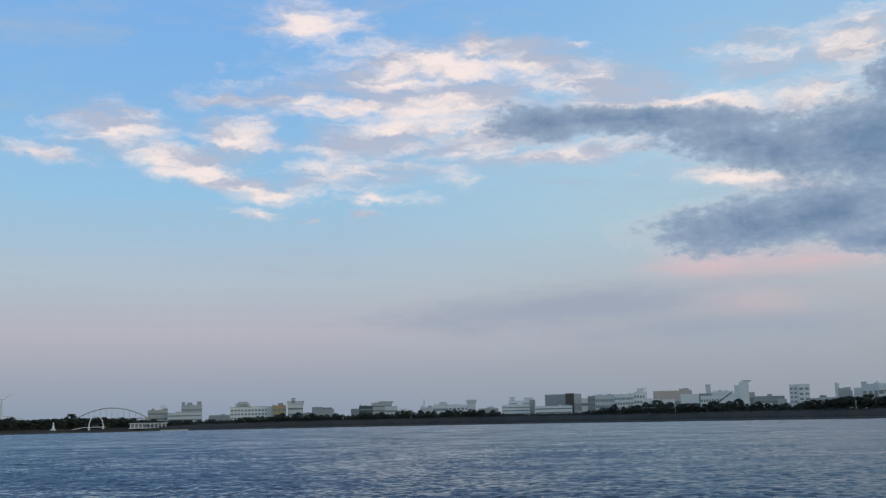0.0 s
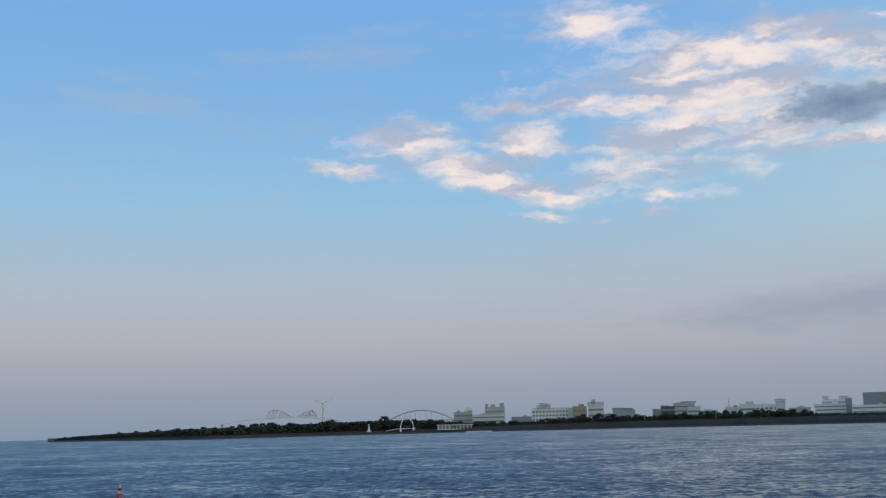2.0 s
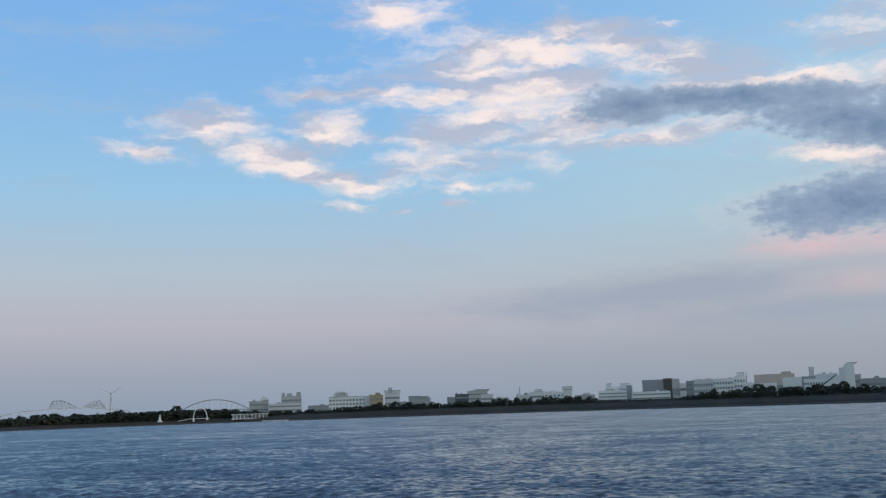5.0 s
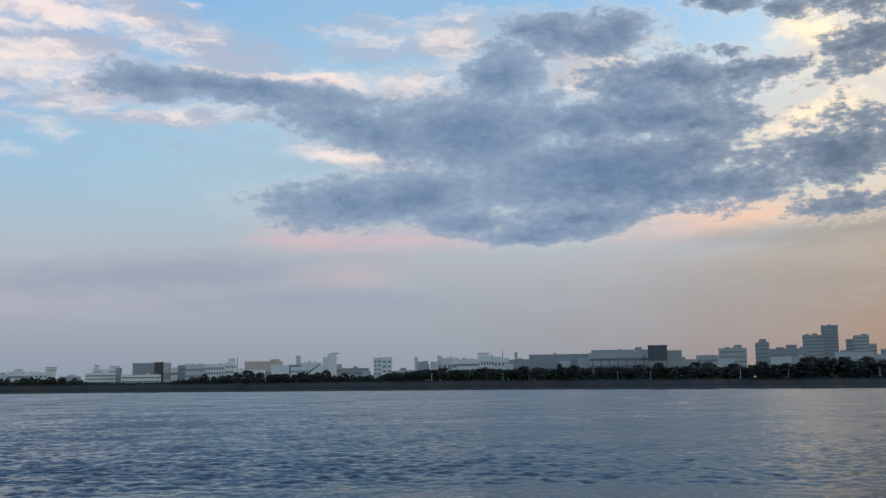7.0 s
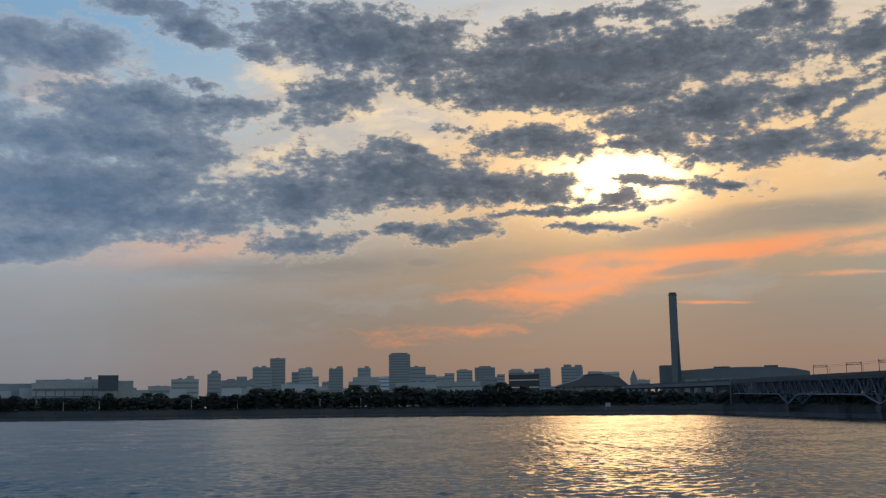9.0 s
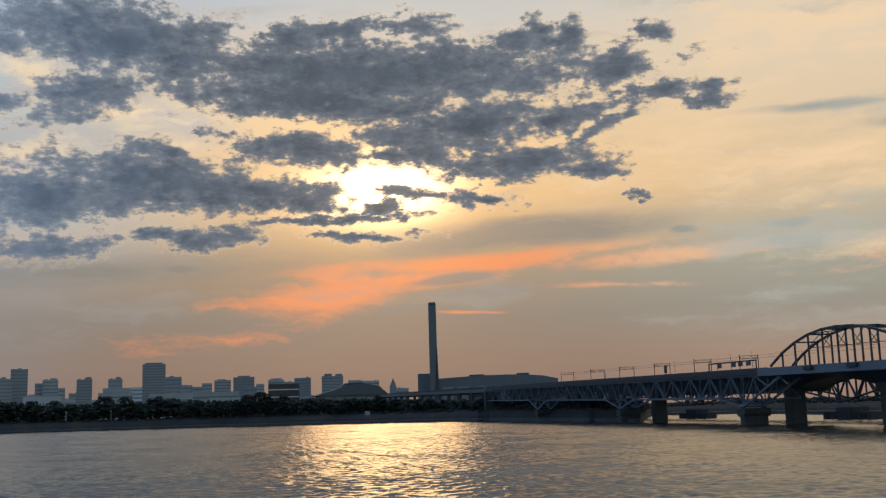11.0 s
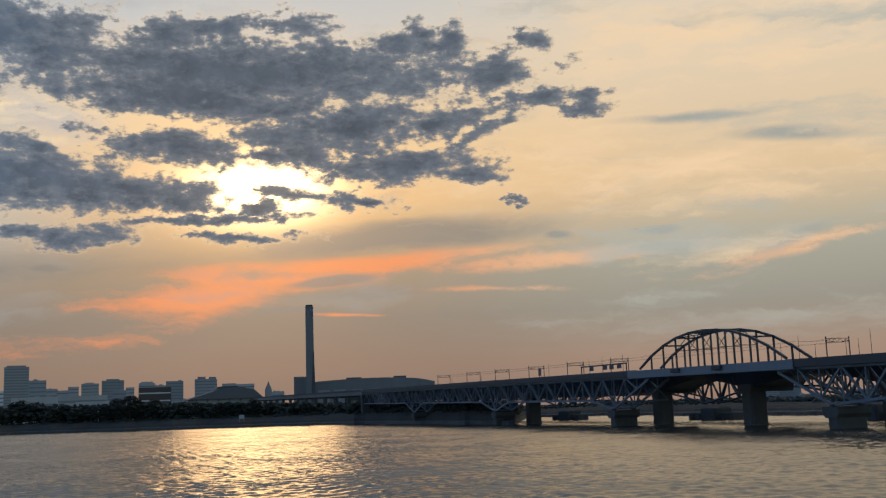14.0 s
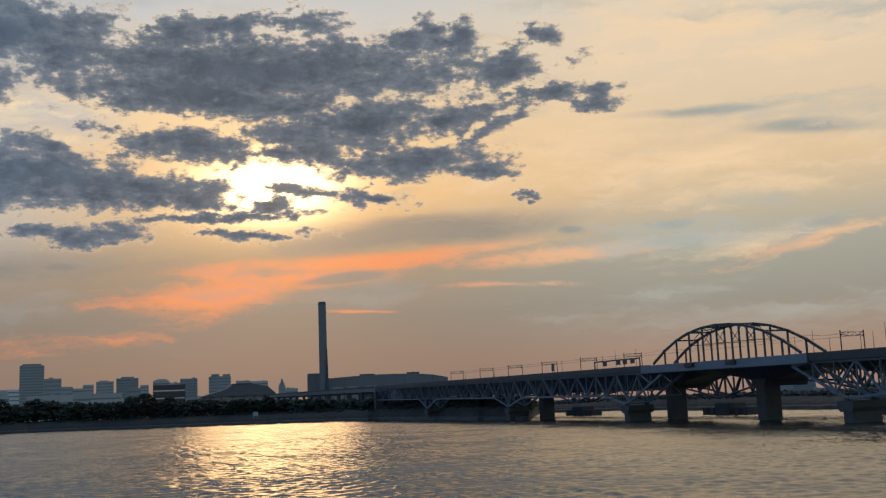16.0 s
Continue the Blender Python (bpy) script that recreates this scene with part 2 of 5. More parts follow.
    lumps = n.noise(wide, 0.75, 10, 0.66)
    fibres = n.noise(n.vec("MULTIPLY", torn, (0.30, 1.5, 1)), 0.7, 8, 0.62)

    # low glow of the sun on haze, and thin grey veils
    orange = n.math("ADD", n.bank(gentle, GLOW_ORANGE), n.math("MULTIPLY_ADD", fibres, 2.0, -1.02))
    sky = n.mix(n.step(orange, -0.05, 0.85, 0, 0.88), sky, n.mix(n.step(az, 94, 104), lin(.97, .60, .40), lin(.93, .73, .57)))
    pink = n.math("ADD", n.bank(gentle, GLOW_PINK), n.math("MULTIPLY_ADD", fibres, 0.8, -0.4))
    sky = n.mix(n.step(pink, 0.0, 1.0, 0, 0.75), sky, n.mix(n.step(az, 45, 75), lin(.85, .72, .74), lin(.93, .74, .58)))
    grey = n.math("ADD", n.bank(gentle, VEIL_GREY), n.math("MULTIPLY_ADD", fibres, 0.9, -0.45))
    sky = n.mix(n.step(grey, 0.0, 0.7, 0, 0.85), sky, n.mix(n.step(az, 45, 74), lin(.60, .64, .71), n.mix(n.step(az, 98, 110), lin(.56, .54, .51), lin(.60, .63, .62))))
    warm = n.vec("SCALE", lin(1.0, .74, .42)[:3], scale=n.math("MULTIPLY", near, 0.45))
    sky = n.vec("ADD", sky, warm)
    sky = n.vec("ADD", sky, n.vec("SCALE", (1.0, 0.70, 0.36), scale=n.math("MULTIPLY", disc, 4.5)))

    # combed high cloud towards the north
    cirrus = n.math("ADD", n.bank(gentle, WISPS_NORTH), n.math("MULTIPLY_ADD", fibres, 2.2, -1.0))
    comb = n.math("MULTIPLY", n.step(cirrus, -0.1, 0.9), n.step(az, 88, 100))
    sky = n.mix(n.math("MULTIPLY", comb, 0.75), sky, lin(.97, .84, .68))
    thin = n.noise(n.vec("MULTIPLY", torn, (0.22, 1.1, 1)), 0.35, 7, 0.6)
    sky = n.mix(n.math("MULTIPLY", n.step(thin, 0.50, 0.72), n.math("MULTIPLY", n.step(el, 1.5, 6.0), n.step(az, 90, 106, 0.45, 0.80))), sky,
                n.mix(n.step(az, 50, 85), lin(.66, .71, .77), n.mix(n.step(az, 96, 108), lin(.68, .66, .63), lin(.72, .72, .68))))

    # white wisps
    w = n.bank(torn, WISPS_SOUTH + WISPS_HIGH + WISPS_WEST, swell=1.12)
    w = n.math("ADD", w, n.math("MULTIPLY_ADD", n.math("ADD", lumps, n.math("MULTIPLY", fibres, 1.4)), 1.5, -1.76))
    cream = n.mix(n.step(az, 45, 75), lin(.98, .91, .88), lin(1.0, .90, .74))
    shade = n.mix(n.step(az, 40, 70), lin(.70, .72, .79), lin(.78, .76, .75))
    cream = n.mix(n.step(n.noise(n.vec("MULTIPLY", torn, (0.25, 1.0, 1)), 0.7, 6, 0.55), 0.40, 0.58), cream, shade)
    sky = n.mix(n.step(w, -0.48, 0.85, 0, 0.90), sky, cream)

    # thick cloud seen from its shaded side, brighter where it thins
    c = n.bank(torn, CUMULUS_SOUTH + CUMULUS_MIDDLE + CUMULUS_WEST + CUMULUS_TATTERS + CUMULUS_NORTH)
    crumbs = n.noise(wide, 2.6, 6, 0.62)
    broken = n.math("ADD", n.math("SUBTRACT", lumps, 0.456), n.math("MULTIPLY_ADD", crumbs, 0.55, -0.275))
    c = n.math("ADD", c, n.math("MULTIPLY", broken, n.step(az, 46, 78, 1.5, 3.2)))
    c = n.math("MULTIPLY", c, n.step(az, 46, 78, 0.75, 0.90))       # smooth in the south, crisp round the sun
    rim = n.mix(n.step(az, 40, 78), lin(.86, .82, .83), lin(.97, .85, .68))
    rim = n.vec("ADD", rim, n.vec("SCALE", (1.0, .72, .36), scale=n.math("MULTIPLY", near, 0.9)))
    half = n.mix(n.step(az, 48, 82), lin(.57, .64, .73), lin(.46, .485, .52))
    core = n.mix(n.step(az, 48, 82), lin(.41, .51, .635), lin(.325, .365, .415))
    core = n.mix(n.math("MULTIPLY", n.step(el, 6.5, 9.5, 1, 0), n.step(az, 72, 84)), core, lin(.47, .45, .44))
    tone = n.math("MULTIPLY_ADD", n.noise(torn, 0.75, 7, 0.58), n.step(az, 46, 78, 0.55, 1.15), n.step(az, 46, 78, 0.74, 0.43))
    body = n.mix(n.step(c, 0.0, 1.05), half, n.vec("SCALE", core, scale=tone))
    body = n.mix(n.step(c, -0.30, 0.16), rim, body)
    sky = n.mix(n.step(c, -0.36, 0.36, 0, 0.98), sky, body)

    # the evening light is strongest round the sun
    glow = n.math("MULTIPLY", n.step(az, 46, 84), n.step(az, 150, 178, 1, 0))
    glow = n.math("MULTIPLY", glow, n.step(el, 40, 75, 1, 0))
    sky = n.vec("SCALE", sky, scale=n.math("MULTIPLY_ADD", glow, 0.40, 1.0))

    # below the horizon
    sky = n.mix(n.step(el, -1.0, 0.0, 1, 0), sky, lin(.35, .38, .42))
    bg = tree.nodes.new("ShaderNodeBackground")
    n.put(bg.inputs[0], sky)
    bg.inputs[1].default_value = 1.0
    o = tree.nodes.new("ShaderNodeOutputWorld")
    tree.links.new(bg.outputs[0], o.inputs[0])


build_world()

sun_lamp = new("sun", bpy.data.lights.new("sun", "SUN"))
sun_lamp.data.energy, sun_lamp.data.angle, sun_lamp.data.color = 0.06, radians(9), (1.0, 0.60, 0.26)
sun_lamp.matrix_world = look((0, 0, 0), (-math.sin(radians(SUN_AZ)), -math.cos(radians(SUN_AZ)), -math.tan(radians(SUN_EL))))

# ---- materials ----
def material(name, base, rough=0.7, metal=0.0, vary=0.25, grain=1.0, stain=0.08, bump=0.0, streak=False, per_object=0.0):
    m = bpy.data.materials.new(name)
    m.use_nodes = True
    n = Nodes(m.node_tree)
    bsdf = m.node_tree.nodes["Principled BSDF"]
    co = m.node_tree.nodes.new("ShaderNodeTexCoord").outputs["Object"]
    fine = n.noise(co, grain, 6, 0.6)
    big = n.noise(n.vec("MULTIPLY", co, (1, 1, 0.15 if streak else 1)), stain, 4, 0.55)
    k = n.math("MULTIPLY_ADD", n.math("ADD", fine, big), vary, 1 - vary)
    if per_object:
        rnd = m.node_tree.nodes.new("ShaderNodeObjectInfo").outputs["Random"]
        k = n.math("MULTIPLY", k, n.math("MULTIPLY_ADD", rnd, per_object, 1 - per_object / 2))
    n.put(bsdf.inputs["Base Color"], n.vec("SCALE", base, scale=k))
    n.put(bsdf.inputs["Roughness"], n.math("MULTIPLY_ADD", big, 0.2, rough - 0.1, clamp=True))
    bsdf.inputs["Metallic"].default_value = metal
    if bump:
        b = m.node_tree.nodes.new("ShaderNodeBump")
        b.inputs["Strength"].default_value, b.inputs["Distance"].default_value = bump, 0.3
        n.put(b.inputs["Height"], fine)
        n.put(bsdf.inputs["Normal"], b.outputs[0])
    return m


def water_material():
    m = bpy.data.materials.new("estuary_water")
    m.use_nodes = True
    n = Nodes(m.node_tree)
    bsdf = m.node_tree.nodes["Principled BSDF"]
    co = m.node_tree.nodes.new("ShaderNodeTexCoord").outputs["Object"]
    # slopes of the wind ripples, from short wavelets to long swells, stronger in gusts
    gust = n.noise(co, 0.011, 4, 0.6)
    calm = n.step(gust, 0.30, 0.70, 0.75, 1.2)
    half = (0.5, 0.5, 0.5)
    ripple = n.vec("SUBTRACT", n.noise(co, 1.0, 4, 0.75, color=True), half)
    chop = n.vec("SUBTRACT", n.noise(co, 0.22, 3, 0.7, 0.4, color=True), half)
    swell = n.vec("SUBTRACT", n.noise(co, 0.035, 3, 0.6, color=True), half)
    slope = n.vec("ADD", n.vec("SCALE", ripple, scale=0.66), n.vec("ADD", n.vec("SCALE", chop, scale=0.38), n.vec("SCALE", swell, scale=0.25)))
    sep = m.node_tree.nodes.new("ShaderNodeSeparateXYZ")
    n.put(sep.inputs[0], co)
    heading = n.math("ARCTAN2", sep.outputs[0], sep.outputs[1])     # heading from the eye; slopes eased towards the bridge to fit the view
    heading_gain = n.step(heading, 0.05, 1.45, 1.20, 0.55)
    slope = n.vec("SCALE", slope, scale=n.math("MULTIPLY", calm, heading_gain))
    # slopes tilted towards the camera's place, so its grazing view meets facing wavelets
    lean = n.vec("SCALE", n.vec("NORMALIZE", co), scale=n.math("MULTIPLY_ADD", heading_gain, -0.125, -0.025))
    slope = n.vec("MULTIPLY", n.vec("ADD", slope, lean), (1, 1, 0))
    up = m.node_tree.nodes.new("ShaderNodeNewGeometry").outputs["Normal"]
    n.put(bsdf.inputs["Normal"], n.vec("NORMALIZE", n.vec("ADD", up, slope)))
    n.put(bsdf.inputs["Base Color"], n.mix(n.step(gust, 0.3, 0.7), (0.044, 0.048, 0.040, 1), (0.058, 0.060, 0.048, 1)))
    bsdf.inputs["Roughness"].default_value = 0.10
    bsdf.inputs["IOR"].default_value = 1.333
    bsdf.inputs["Specular Tint"].default_value = (1.0, 0.96, 0.87, 1)      # reflections tinted warm to mute the blue of the mirrored sky
    return m


WATER = water_material()
REED = material("reed_bank", (0.048, 0.046, 0.040), 0.95, vary=0.6, grain=0.35, stain=0.02)
STONE = material("wet_revetment", (0.07, 0.07, 0.065), 0.8, vary=0.5, grain=0.5, stain=0.03)
SOIL = material("park_ground", (0.07, 0.085, 0.05), 0.95, vary=0.5, grain=0.2, stain=0.01)
LEAF = material("evergreen_leaves", (0.026, 0.034, 0.025), 0.75, vary=0.7, grain=0.8, stain=0.06, per_object=0.5)
BARK = material("bark", (0.09, 0.07, 0.055), 0.9, vary=0.5, grain=2.0)
CONCRETE = material("concrete", (0.48, 0.49, 0.50), 0.85, vary=0.35, grain=0.3, stain=0.05, streak=True, per_object=0.25)
PALE = material("pale_tile_cladding", (0.68, 0.70, 0.73), 0.6, vary=0.2, grain=0.2, stain=0.03, streak=True, per_object=0.25)
WHITE = material("white_render", (0.84, 0.85, 0.86), 0.65, vary=0.15, grain=0.3, stain=0.04, streak=True)
TAN = material("ochre_cladding", (0.46, 0.36, 0.23), 0.7, vary=0.2, grain=0.3, stain=0.05, streak=True)
PINK = material("salmon_cladding", (0.62, 0.52, 0.48), 0.7, vary=0.2, grain=0.3, stain=0.05, streak=True)
GREY = material("grey_cladding", (0.33, 0.355, 0.39), 0.6, vary=0.25, grain=0.3, stain=0.05, streak=True, per_object=0.25)
CHIMNEY = material("dull_grey_panels", (0.22, 0.235, 0.26), 0.6, vary=0.25, grain=0.3, stain=0.05, streak=True)
SLATE = material("dark_blue_cladding", (0.07, 0.092, 0.125), 0.45, vary=0.3, grain=0.4, stain=0.05, streak=True)
BROWN = material("dark_brown_cladding", (0.11, 0.085, 0.08), 0.6, vary=0.3, grain=0.4, stain=0.05, streak=True)
GLASS = material("window_glass", (0.23, 0.275, 0.325), 0.12, vary=0.3, grain=0.4, stain=0.05)
ROOF = material("roof_sheet", (0.14, 0.15, 0.17), 0.6, vary=0.3, grain=0.4, stain=0.05)
STEEL = material("pale_blue_painted_steel", (0.16, 0.20, 0.24), 0.5, vary=0.3, grain=0.6, stain=0.08, streak=True)
FASCIA = material("pale_fascia_steel", (0.20, 0.24, 0.285), 0.5, vary=0.25, grain=0.6, stain=0.08, streak=True)
DARKSTEEL = material("dark_painted_steel", (0.06, 0.068, 0.078), 0.55, vary=0.3, grain=0.6, stain=0.08, streak=True)
PIER = material("weathered_pier_concrete", (0.10, 0.098, 0.095), 0.85, vary=0.45, grain=0.6, stain=0.12, streak=True)
RED = material("red_paint", (0.45, 0.05, 0.03), 0.5, vary=0.2, grain=2.0)


# ---- mesh helpers ----
def mesh_object(name, bm, mat):
    me = bpy.data.meshes.new(name)
    bm.to_mesh(me)
    bm.free()
    me.materials.append(mat)
    return new(name, me)


def part(name, bm, mat, parent, label=""):
    ob = mesh_object(name, bm, mat)
    ob.parent = parent
    return tagged(ob, label)


def thing(name, label, category, m=Matrix(), group="", kind=""):
    ob = new(name)
    ob.matrix_world = m
    ob.empty_display_size = 1
    return tagged(ob, label, category, group, kind)


def add_box(bm, c, size, rz=0.0):
    m = Matrix.Translation(c) @ Matrix.Rotation(rz, 4, "Z") @ Matrix.Diagonal((*size, 1))
    bmesh.ops.create_cube(bm, size=1, matrix=m)
    return bm


def box(c, size, rz=0.0, bevel=0.0):
    bm = add_box(bmesh.new(), c, size, rz)
    if bevel:
        bmesh.ops.bevel(bm, geom=bm.edges[:], offset=bevel, segments=1, affect="EDGES")
    return bm


def add_bar(bm, a, b, w, h=None):
    """A straight member of w by h from a to b."""
    a, b = Vector(a), Vector(b)
    d = b - a
    q = d.to_track_quat("Z", "Y" if abs(d.normalized().z) < 0.99 else "X").to_matrix().to_4x4()
    m = Matrix.Translation((a + b) / 2) @ q @ Matrix.Diagonal((w, h or w, d.length, 1))
    bmesh.ops.create_cube(bm, size=1, matrix=m)
    return bm


def bar(a, b, w, h=None):
    return add_bar(bmesh.new(), a, b, w, h)


def prism(profile, depth0, depth1, axis="y"):
    """A solid from a closed profile of (x, z), drawn out from depth0 to depth1."""
    bm = bmesh.new()
    f = [bm.verts.new((x, depth0, z)) for x, z in profile]
    g = [bm.verts.new((x, depth1, z)) for x, z in profile]
    k = len(profile)
    bm.faces.new(f)
    bm.faces.new(g[::-1])
    for i in range(k):
        bm.faces.new((f[i], g[i], g[(i + 1) % k], f[(i + 1) % k]))
    bmesh.ops.recalc_face_normals(bm, faces=bm.faces[:])
    return bm


def tube(points, r, seg=8):
    """A round bar through points; r: one radius, or one for each point."""
    bm = bmesh.new()
    rs = r if isinstance(r, (list, tuple)) else [r] * len(points)
    rings = []
    pts = [Vector(q) for q in points]
    for i, q in enumerate(pts):
        d = (pts[min(i + 1, len(pts) - 1)] - pts[max(i - 1, 0)]).normalized()
        rot = d.to_track_quat("Z", "Y").to_matrix()
        rings.append([bm.verts.new(q + rot @ Vector((rs[i] * math.cos(a), rs[i] * math.sin(a), 0))) for a in [2 * math.pi * j / seg for j in range(seg)]])
    for a, b in zip(rings, rings[1:]):
        for j in range(seg):
            bm.faces.new((a[j], a[(j + 1) % seg], b[(j + 1) % seg], b[j]))
    bm.faces.new(rings[0][::-1])
    bm.faces.new(rings[-1])
    bmesh.ops.recalc_face_normals(bm, faces=bm.faces[:])
    return bm


def polar(az, d, z=0.0):
    return Vector((d * math.sin(radians(az)), d * math.cos(radians(az)), z))


def facing(az, d, z=0.0, turn=0.0):
    """A place at a heading and distance; local -y points back to the eye, x to the right."""
    return Matrix.Translation(polar(az, d, z)) @ Matrix.Rotation(radians(-az + turn), 4, "Z")

# ---- water and land ----
def grid_object(name, rows, mat, label, category):
    """A sheet through rows of points."""
    bm = bmesh.new()
    vs = [[bm.verts.new(q) for q in r] for r in rows]
    for a, b in zip(vs, vs[1:]):
        for i in range(len(a) - 1):
            bm.faces.new((a[i], a[i + 1], b[i + 1], b[i]))
    bmesh.ops.recalc_face_normals(bm, faces=bm.faces[:])
    if sum(f.normal.z for f in bm.faces) < 0:
        bmesh.ops.reverse_faces(bm, faces=bm.faces[:])
    return tagged(mesh_object(name, bm, mat), label, category, kind="structure")


def wave_height(x, y):
    """Short wind chop: many crossing trains of waves, stronger in gusts."""
    rng = np.random.default_rng(3)
    z = np.zeros_like(x)
    for i in range(46):
        length = 1.2 * 3.4 ** (i / 45)
        a = rng.uniform(0, 6.283)
        k = 2 * math.pi / length
        phase = k * (x * math.sin(a) + y * math.cos(a)) + rng.uniform(0, 6.283)
        z += 0.0058 * length * np.sin(phase + 0.6 * np.sin(phase * 0.13 + i))
    gust = 1 + 0.35 * np.sin(x / 61 + 1.3 * np.sin(y / 47)) * np.sin(y / 83 + 1.1 * np.sin(x / 55))
    z *= gust
    return z + 1.2 * np.abs(z) * z


def water():
    vs, fs, k = [], [], 0

    def sheet(az, rr, waves=False):
        nonlocal k
        a, r = np.meshgrid(np.radians(az), rr)
        x, y, z = r * np.sin(a), r * np.cos(a), np.zeros_like(a)
        if waves:
            fade = np.clip((r - rr[0]) / 6, 0, 1) * np.clip((rr[-1] - r) / 120, 0, 1)
            fade *= np.clip((a - a.min()) / .01, 0, 1) * np.clip((a.max() - a) / .01, 0, 1)
            z = wave_height(x, y) * fade * 0.45
        vs.append(np.stack([x, y, z], -1).reshape(-1, 3))
        n, m = a.shape
        i = (np.arange(n - 1)[:, None] * m + np.arange(m - 1)[None, :]).ravel() + k
        fs.append(np.stack([i, i + m, i + m + 1, i + 1], 1))
        k += n * m

    view = np.arange(-15, 123.01, 0.07)
    near, far = 80.0, 540.0
    sheet(view, near * (far / near) ** (np.arange(321) / 320), True)
    sheet(view[::20], np.array([.01, 20, 50, near]))
    sheet(view[::20], np.array([far, 900, 1600, 3000, 6000, 30000]))
    sheet(np.linspace(view[-1], 345, 60), np.array([.01, 20, 80, 300, 1000, 4000, 30000]))
    v, f = np.concatenate(vs), np.concatenate(fs)
    me = bpy.data.meshes.new("water")
    me.vertices.add(len(v))
    me.vertices.foreach_set("co", v.astype(np.float32).ravel())
    me.loops.add(len(f) * 4)
    me.loops.foreach_set("vertex_index", f.astype(np.int32).ravel())
    me.polygons.add(len(f))
    me.polygons.foreach_set("loop_start", np.arange(0, len(f) * 4, 4, dtype=np.int32))
    me.polygons.foreach_set("use_smooth", np.ones(len(f), dtype=bool))
    me.update(calc_edges=True)
    me.materials.append(WATER)
    tagged(new("water", me), "choppy grey-blue water of a wide river mouth", "water", kind="structure")


water()

# far shore: heading, distance of the waterline, height of the bank's crest
SHORE = [(-10.9, 2450, 2.0), (-9.5, 2250, 4.0), (-7, 1950, 5.5), (-3, 1640, 6.0), (2, 1740, 6.5), (7, 1800, 6.8), (12, 1780, 9.0), (17, 1740, 11.5),
         (27, 1580, 11.5), (36, 1370, 10.5), (45, 1210, 10.5), (54, 1110, 9.6), (61, 985, 8.6), (69, 925, 7.7), (75, 895, 7.4),
         (81, 810, 7.2), (88.5, 735, 7.0), (93, 657, 7.0), (94.5, 608, 7.0), (97.6, 515, 6.5), (100, 462, 6.0), (101, 452, 4.5),
         (101.6, 690, 5.0), (105.9, 655, 6.5), (110, 550, 6.0), (114.6, 463, 5.5), (118, 430, 5.0), (121, 410, 5.0), (135, 350, 5.0), (165, 300, 5.0)]
S_AZ, S_D, S_Z = zip(*SHORE)


def shore(az):
    d = float(np.interp(az, S_AZ, S_D))
    return d + 5 * math.sin(az * 2.1) + 3 * math.sin(az * 5.3), float(np.interp(az, S_AZ, S_Z))


AZ = [-10.9 + 0.3 * i for i in range(587)]
wall, wallt, slope, ground = [], [], [], []
for a in AZ:
    d, z = shore(a)
    g = 0.5 * noise.noise((a * 3, 0, 0))
    wall.append([polar(a, d - 1, -1), polar(a, d, 0.3), polar(a, d + 1.5, 1.5 + 0.2 * g), polar(a, d + 5, 1.9 + 0.2 * g)])
    w = 26 + 4 * g
    slope.append([polar(a, d + 4.9, 1.8 + 0.2 * g)] + [polar(a, d + 5 + w * k, 1.9 + (z - 1.9) * k ** 0.7 + 0.35 * noise.noise((a * 4, k * 5, 1))) for k in (.15, .3, .5, .7, .85, 1.0)])
    ground.append([polar(a, d + 5 + w, z - 0.05), polar(a, d + 80, z + 0.2), polar(a, d + 400, z), polar(a, max(d + 900, 3500), 8.0), polar(a, 12000, 8.0)])
grid_object("revetment", wall, STONE, "dark wet stone revetment along the waterline", "revetment")
grid_object("bank", slope, REED, "dull brown bank of dry reeds", "bank")
grid_object("ground", ground, SOIL, "flat park land behind the bank", "ground")
# the embankment on which the camera stands
grid_object("embankment", [[polar(a, r, z) for a in range(150, 331, 6)] for r, z in ((5, 6.3), (14, 6.3), (60, 6.3), (12000, 6.0))], SOIL,
            "grassy river embankment", "embankment")

grid_object("lookout", [[polar(a, r, z) + Vector((-.4, -.3, 0)) for a in range(0, 361, 10)] for r, z in ((0.01, 6.32), (3, 6.32), (6, 6.3), (6.2, -1))], PIER,
            "concrete lookout at the edge of the embankment", "lookout")


# ---- trees ----
def ico():
    bm = bmesh.new()
    bmesh.ops.create_icosphere(bm, subdivisions=1, radius=1)
    v = np.array([q.co[:] for q in bm.verts])
    f = np.array([[q.index for q in g.verts] for g in bm.faces])
    bm.free()
    return v, f


ICO_V, ICO_F = ico()


def leafy_mesh(name, centres, radii, rng, leaf_centres=(), leaf=0.4):
    """Ragged clumps of foliage at the centres, and single sprays of leaves."""
    vs, fs, k = [], [], 0
    for c, r in zip(centres, radii):
        q, _ = np.linalg.qr(rng.normal(size=(3, 3)))
        v = (ICO_V @ q) * r * rng.uniform((.8, .8, .55), (1.25, 1.25, .85)) + rng.normal(size=ICO_V.shape) * r * .17
        vs.append(v + np.array(c))
        fs += (ICO_F + k).tolist()
        k += len(ICO_V)
    for c in leaf_centres:
        u, w = rng.normal(size=(2, 3)) * (1, 1, .6)
        u, w = u / np.linalg.norm(u) * leaf * rng.uniform(.6, 1.3), w / np.linalg.norm(w) * leaf * rng.uniform(.6, 1.3)
        vs.append(np.array(c) + np.array([-u, -w, u, w]))
        fs.append([k, k + 1, k + 2, k + 3])
        k += 4
    me = bpy.data.meshes.new(name)
    me.from_pydata(np.concatenate(vs).tolist(), [], fs)
    me.materials.append(LEAF)
    return me


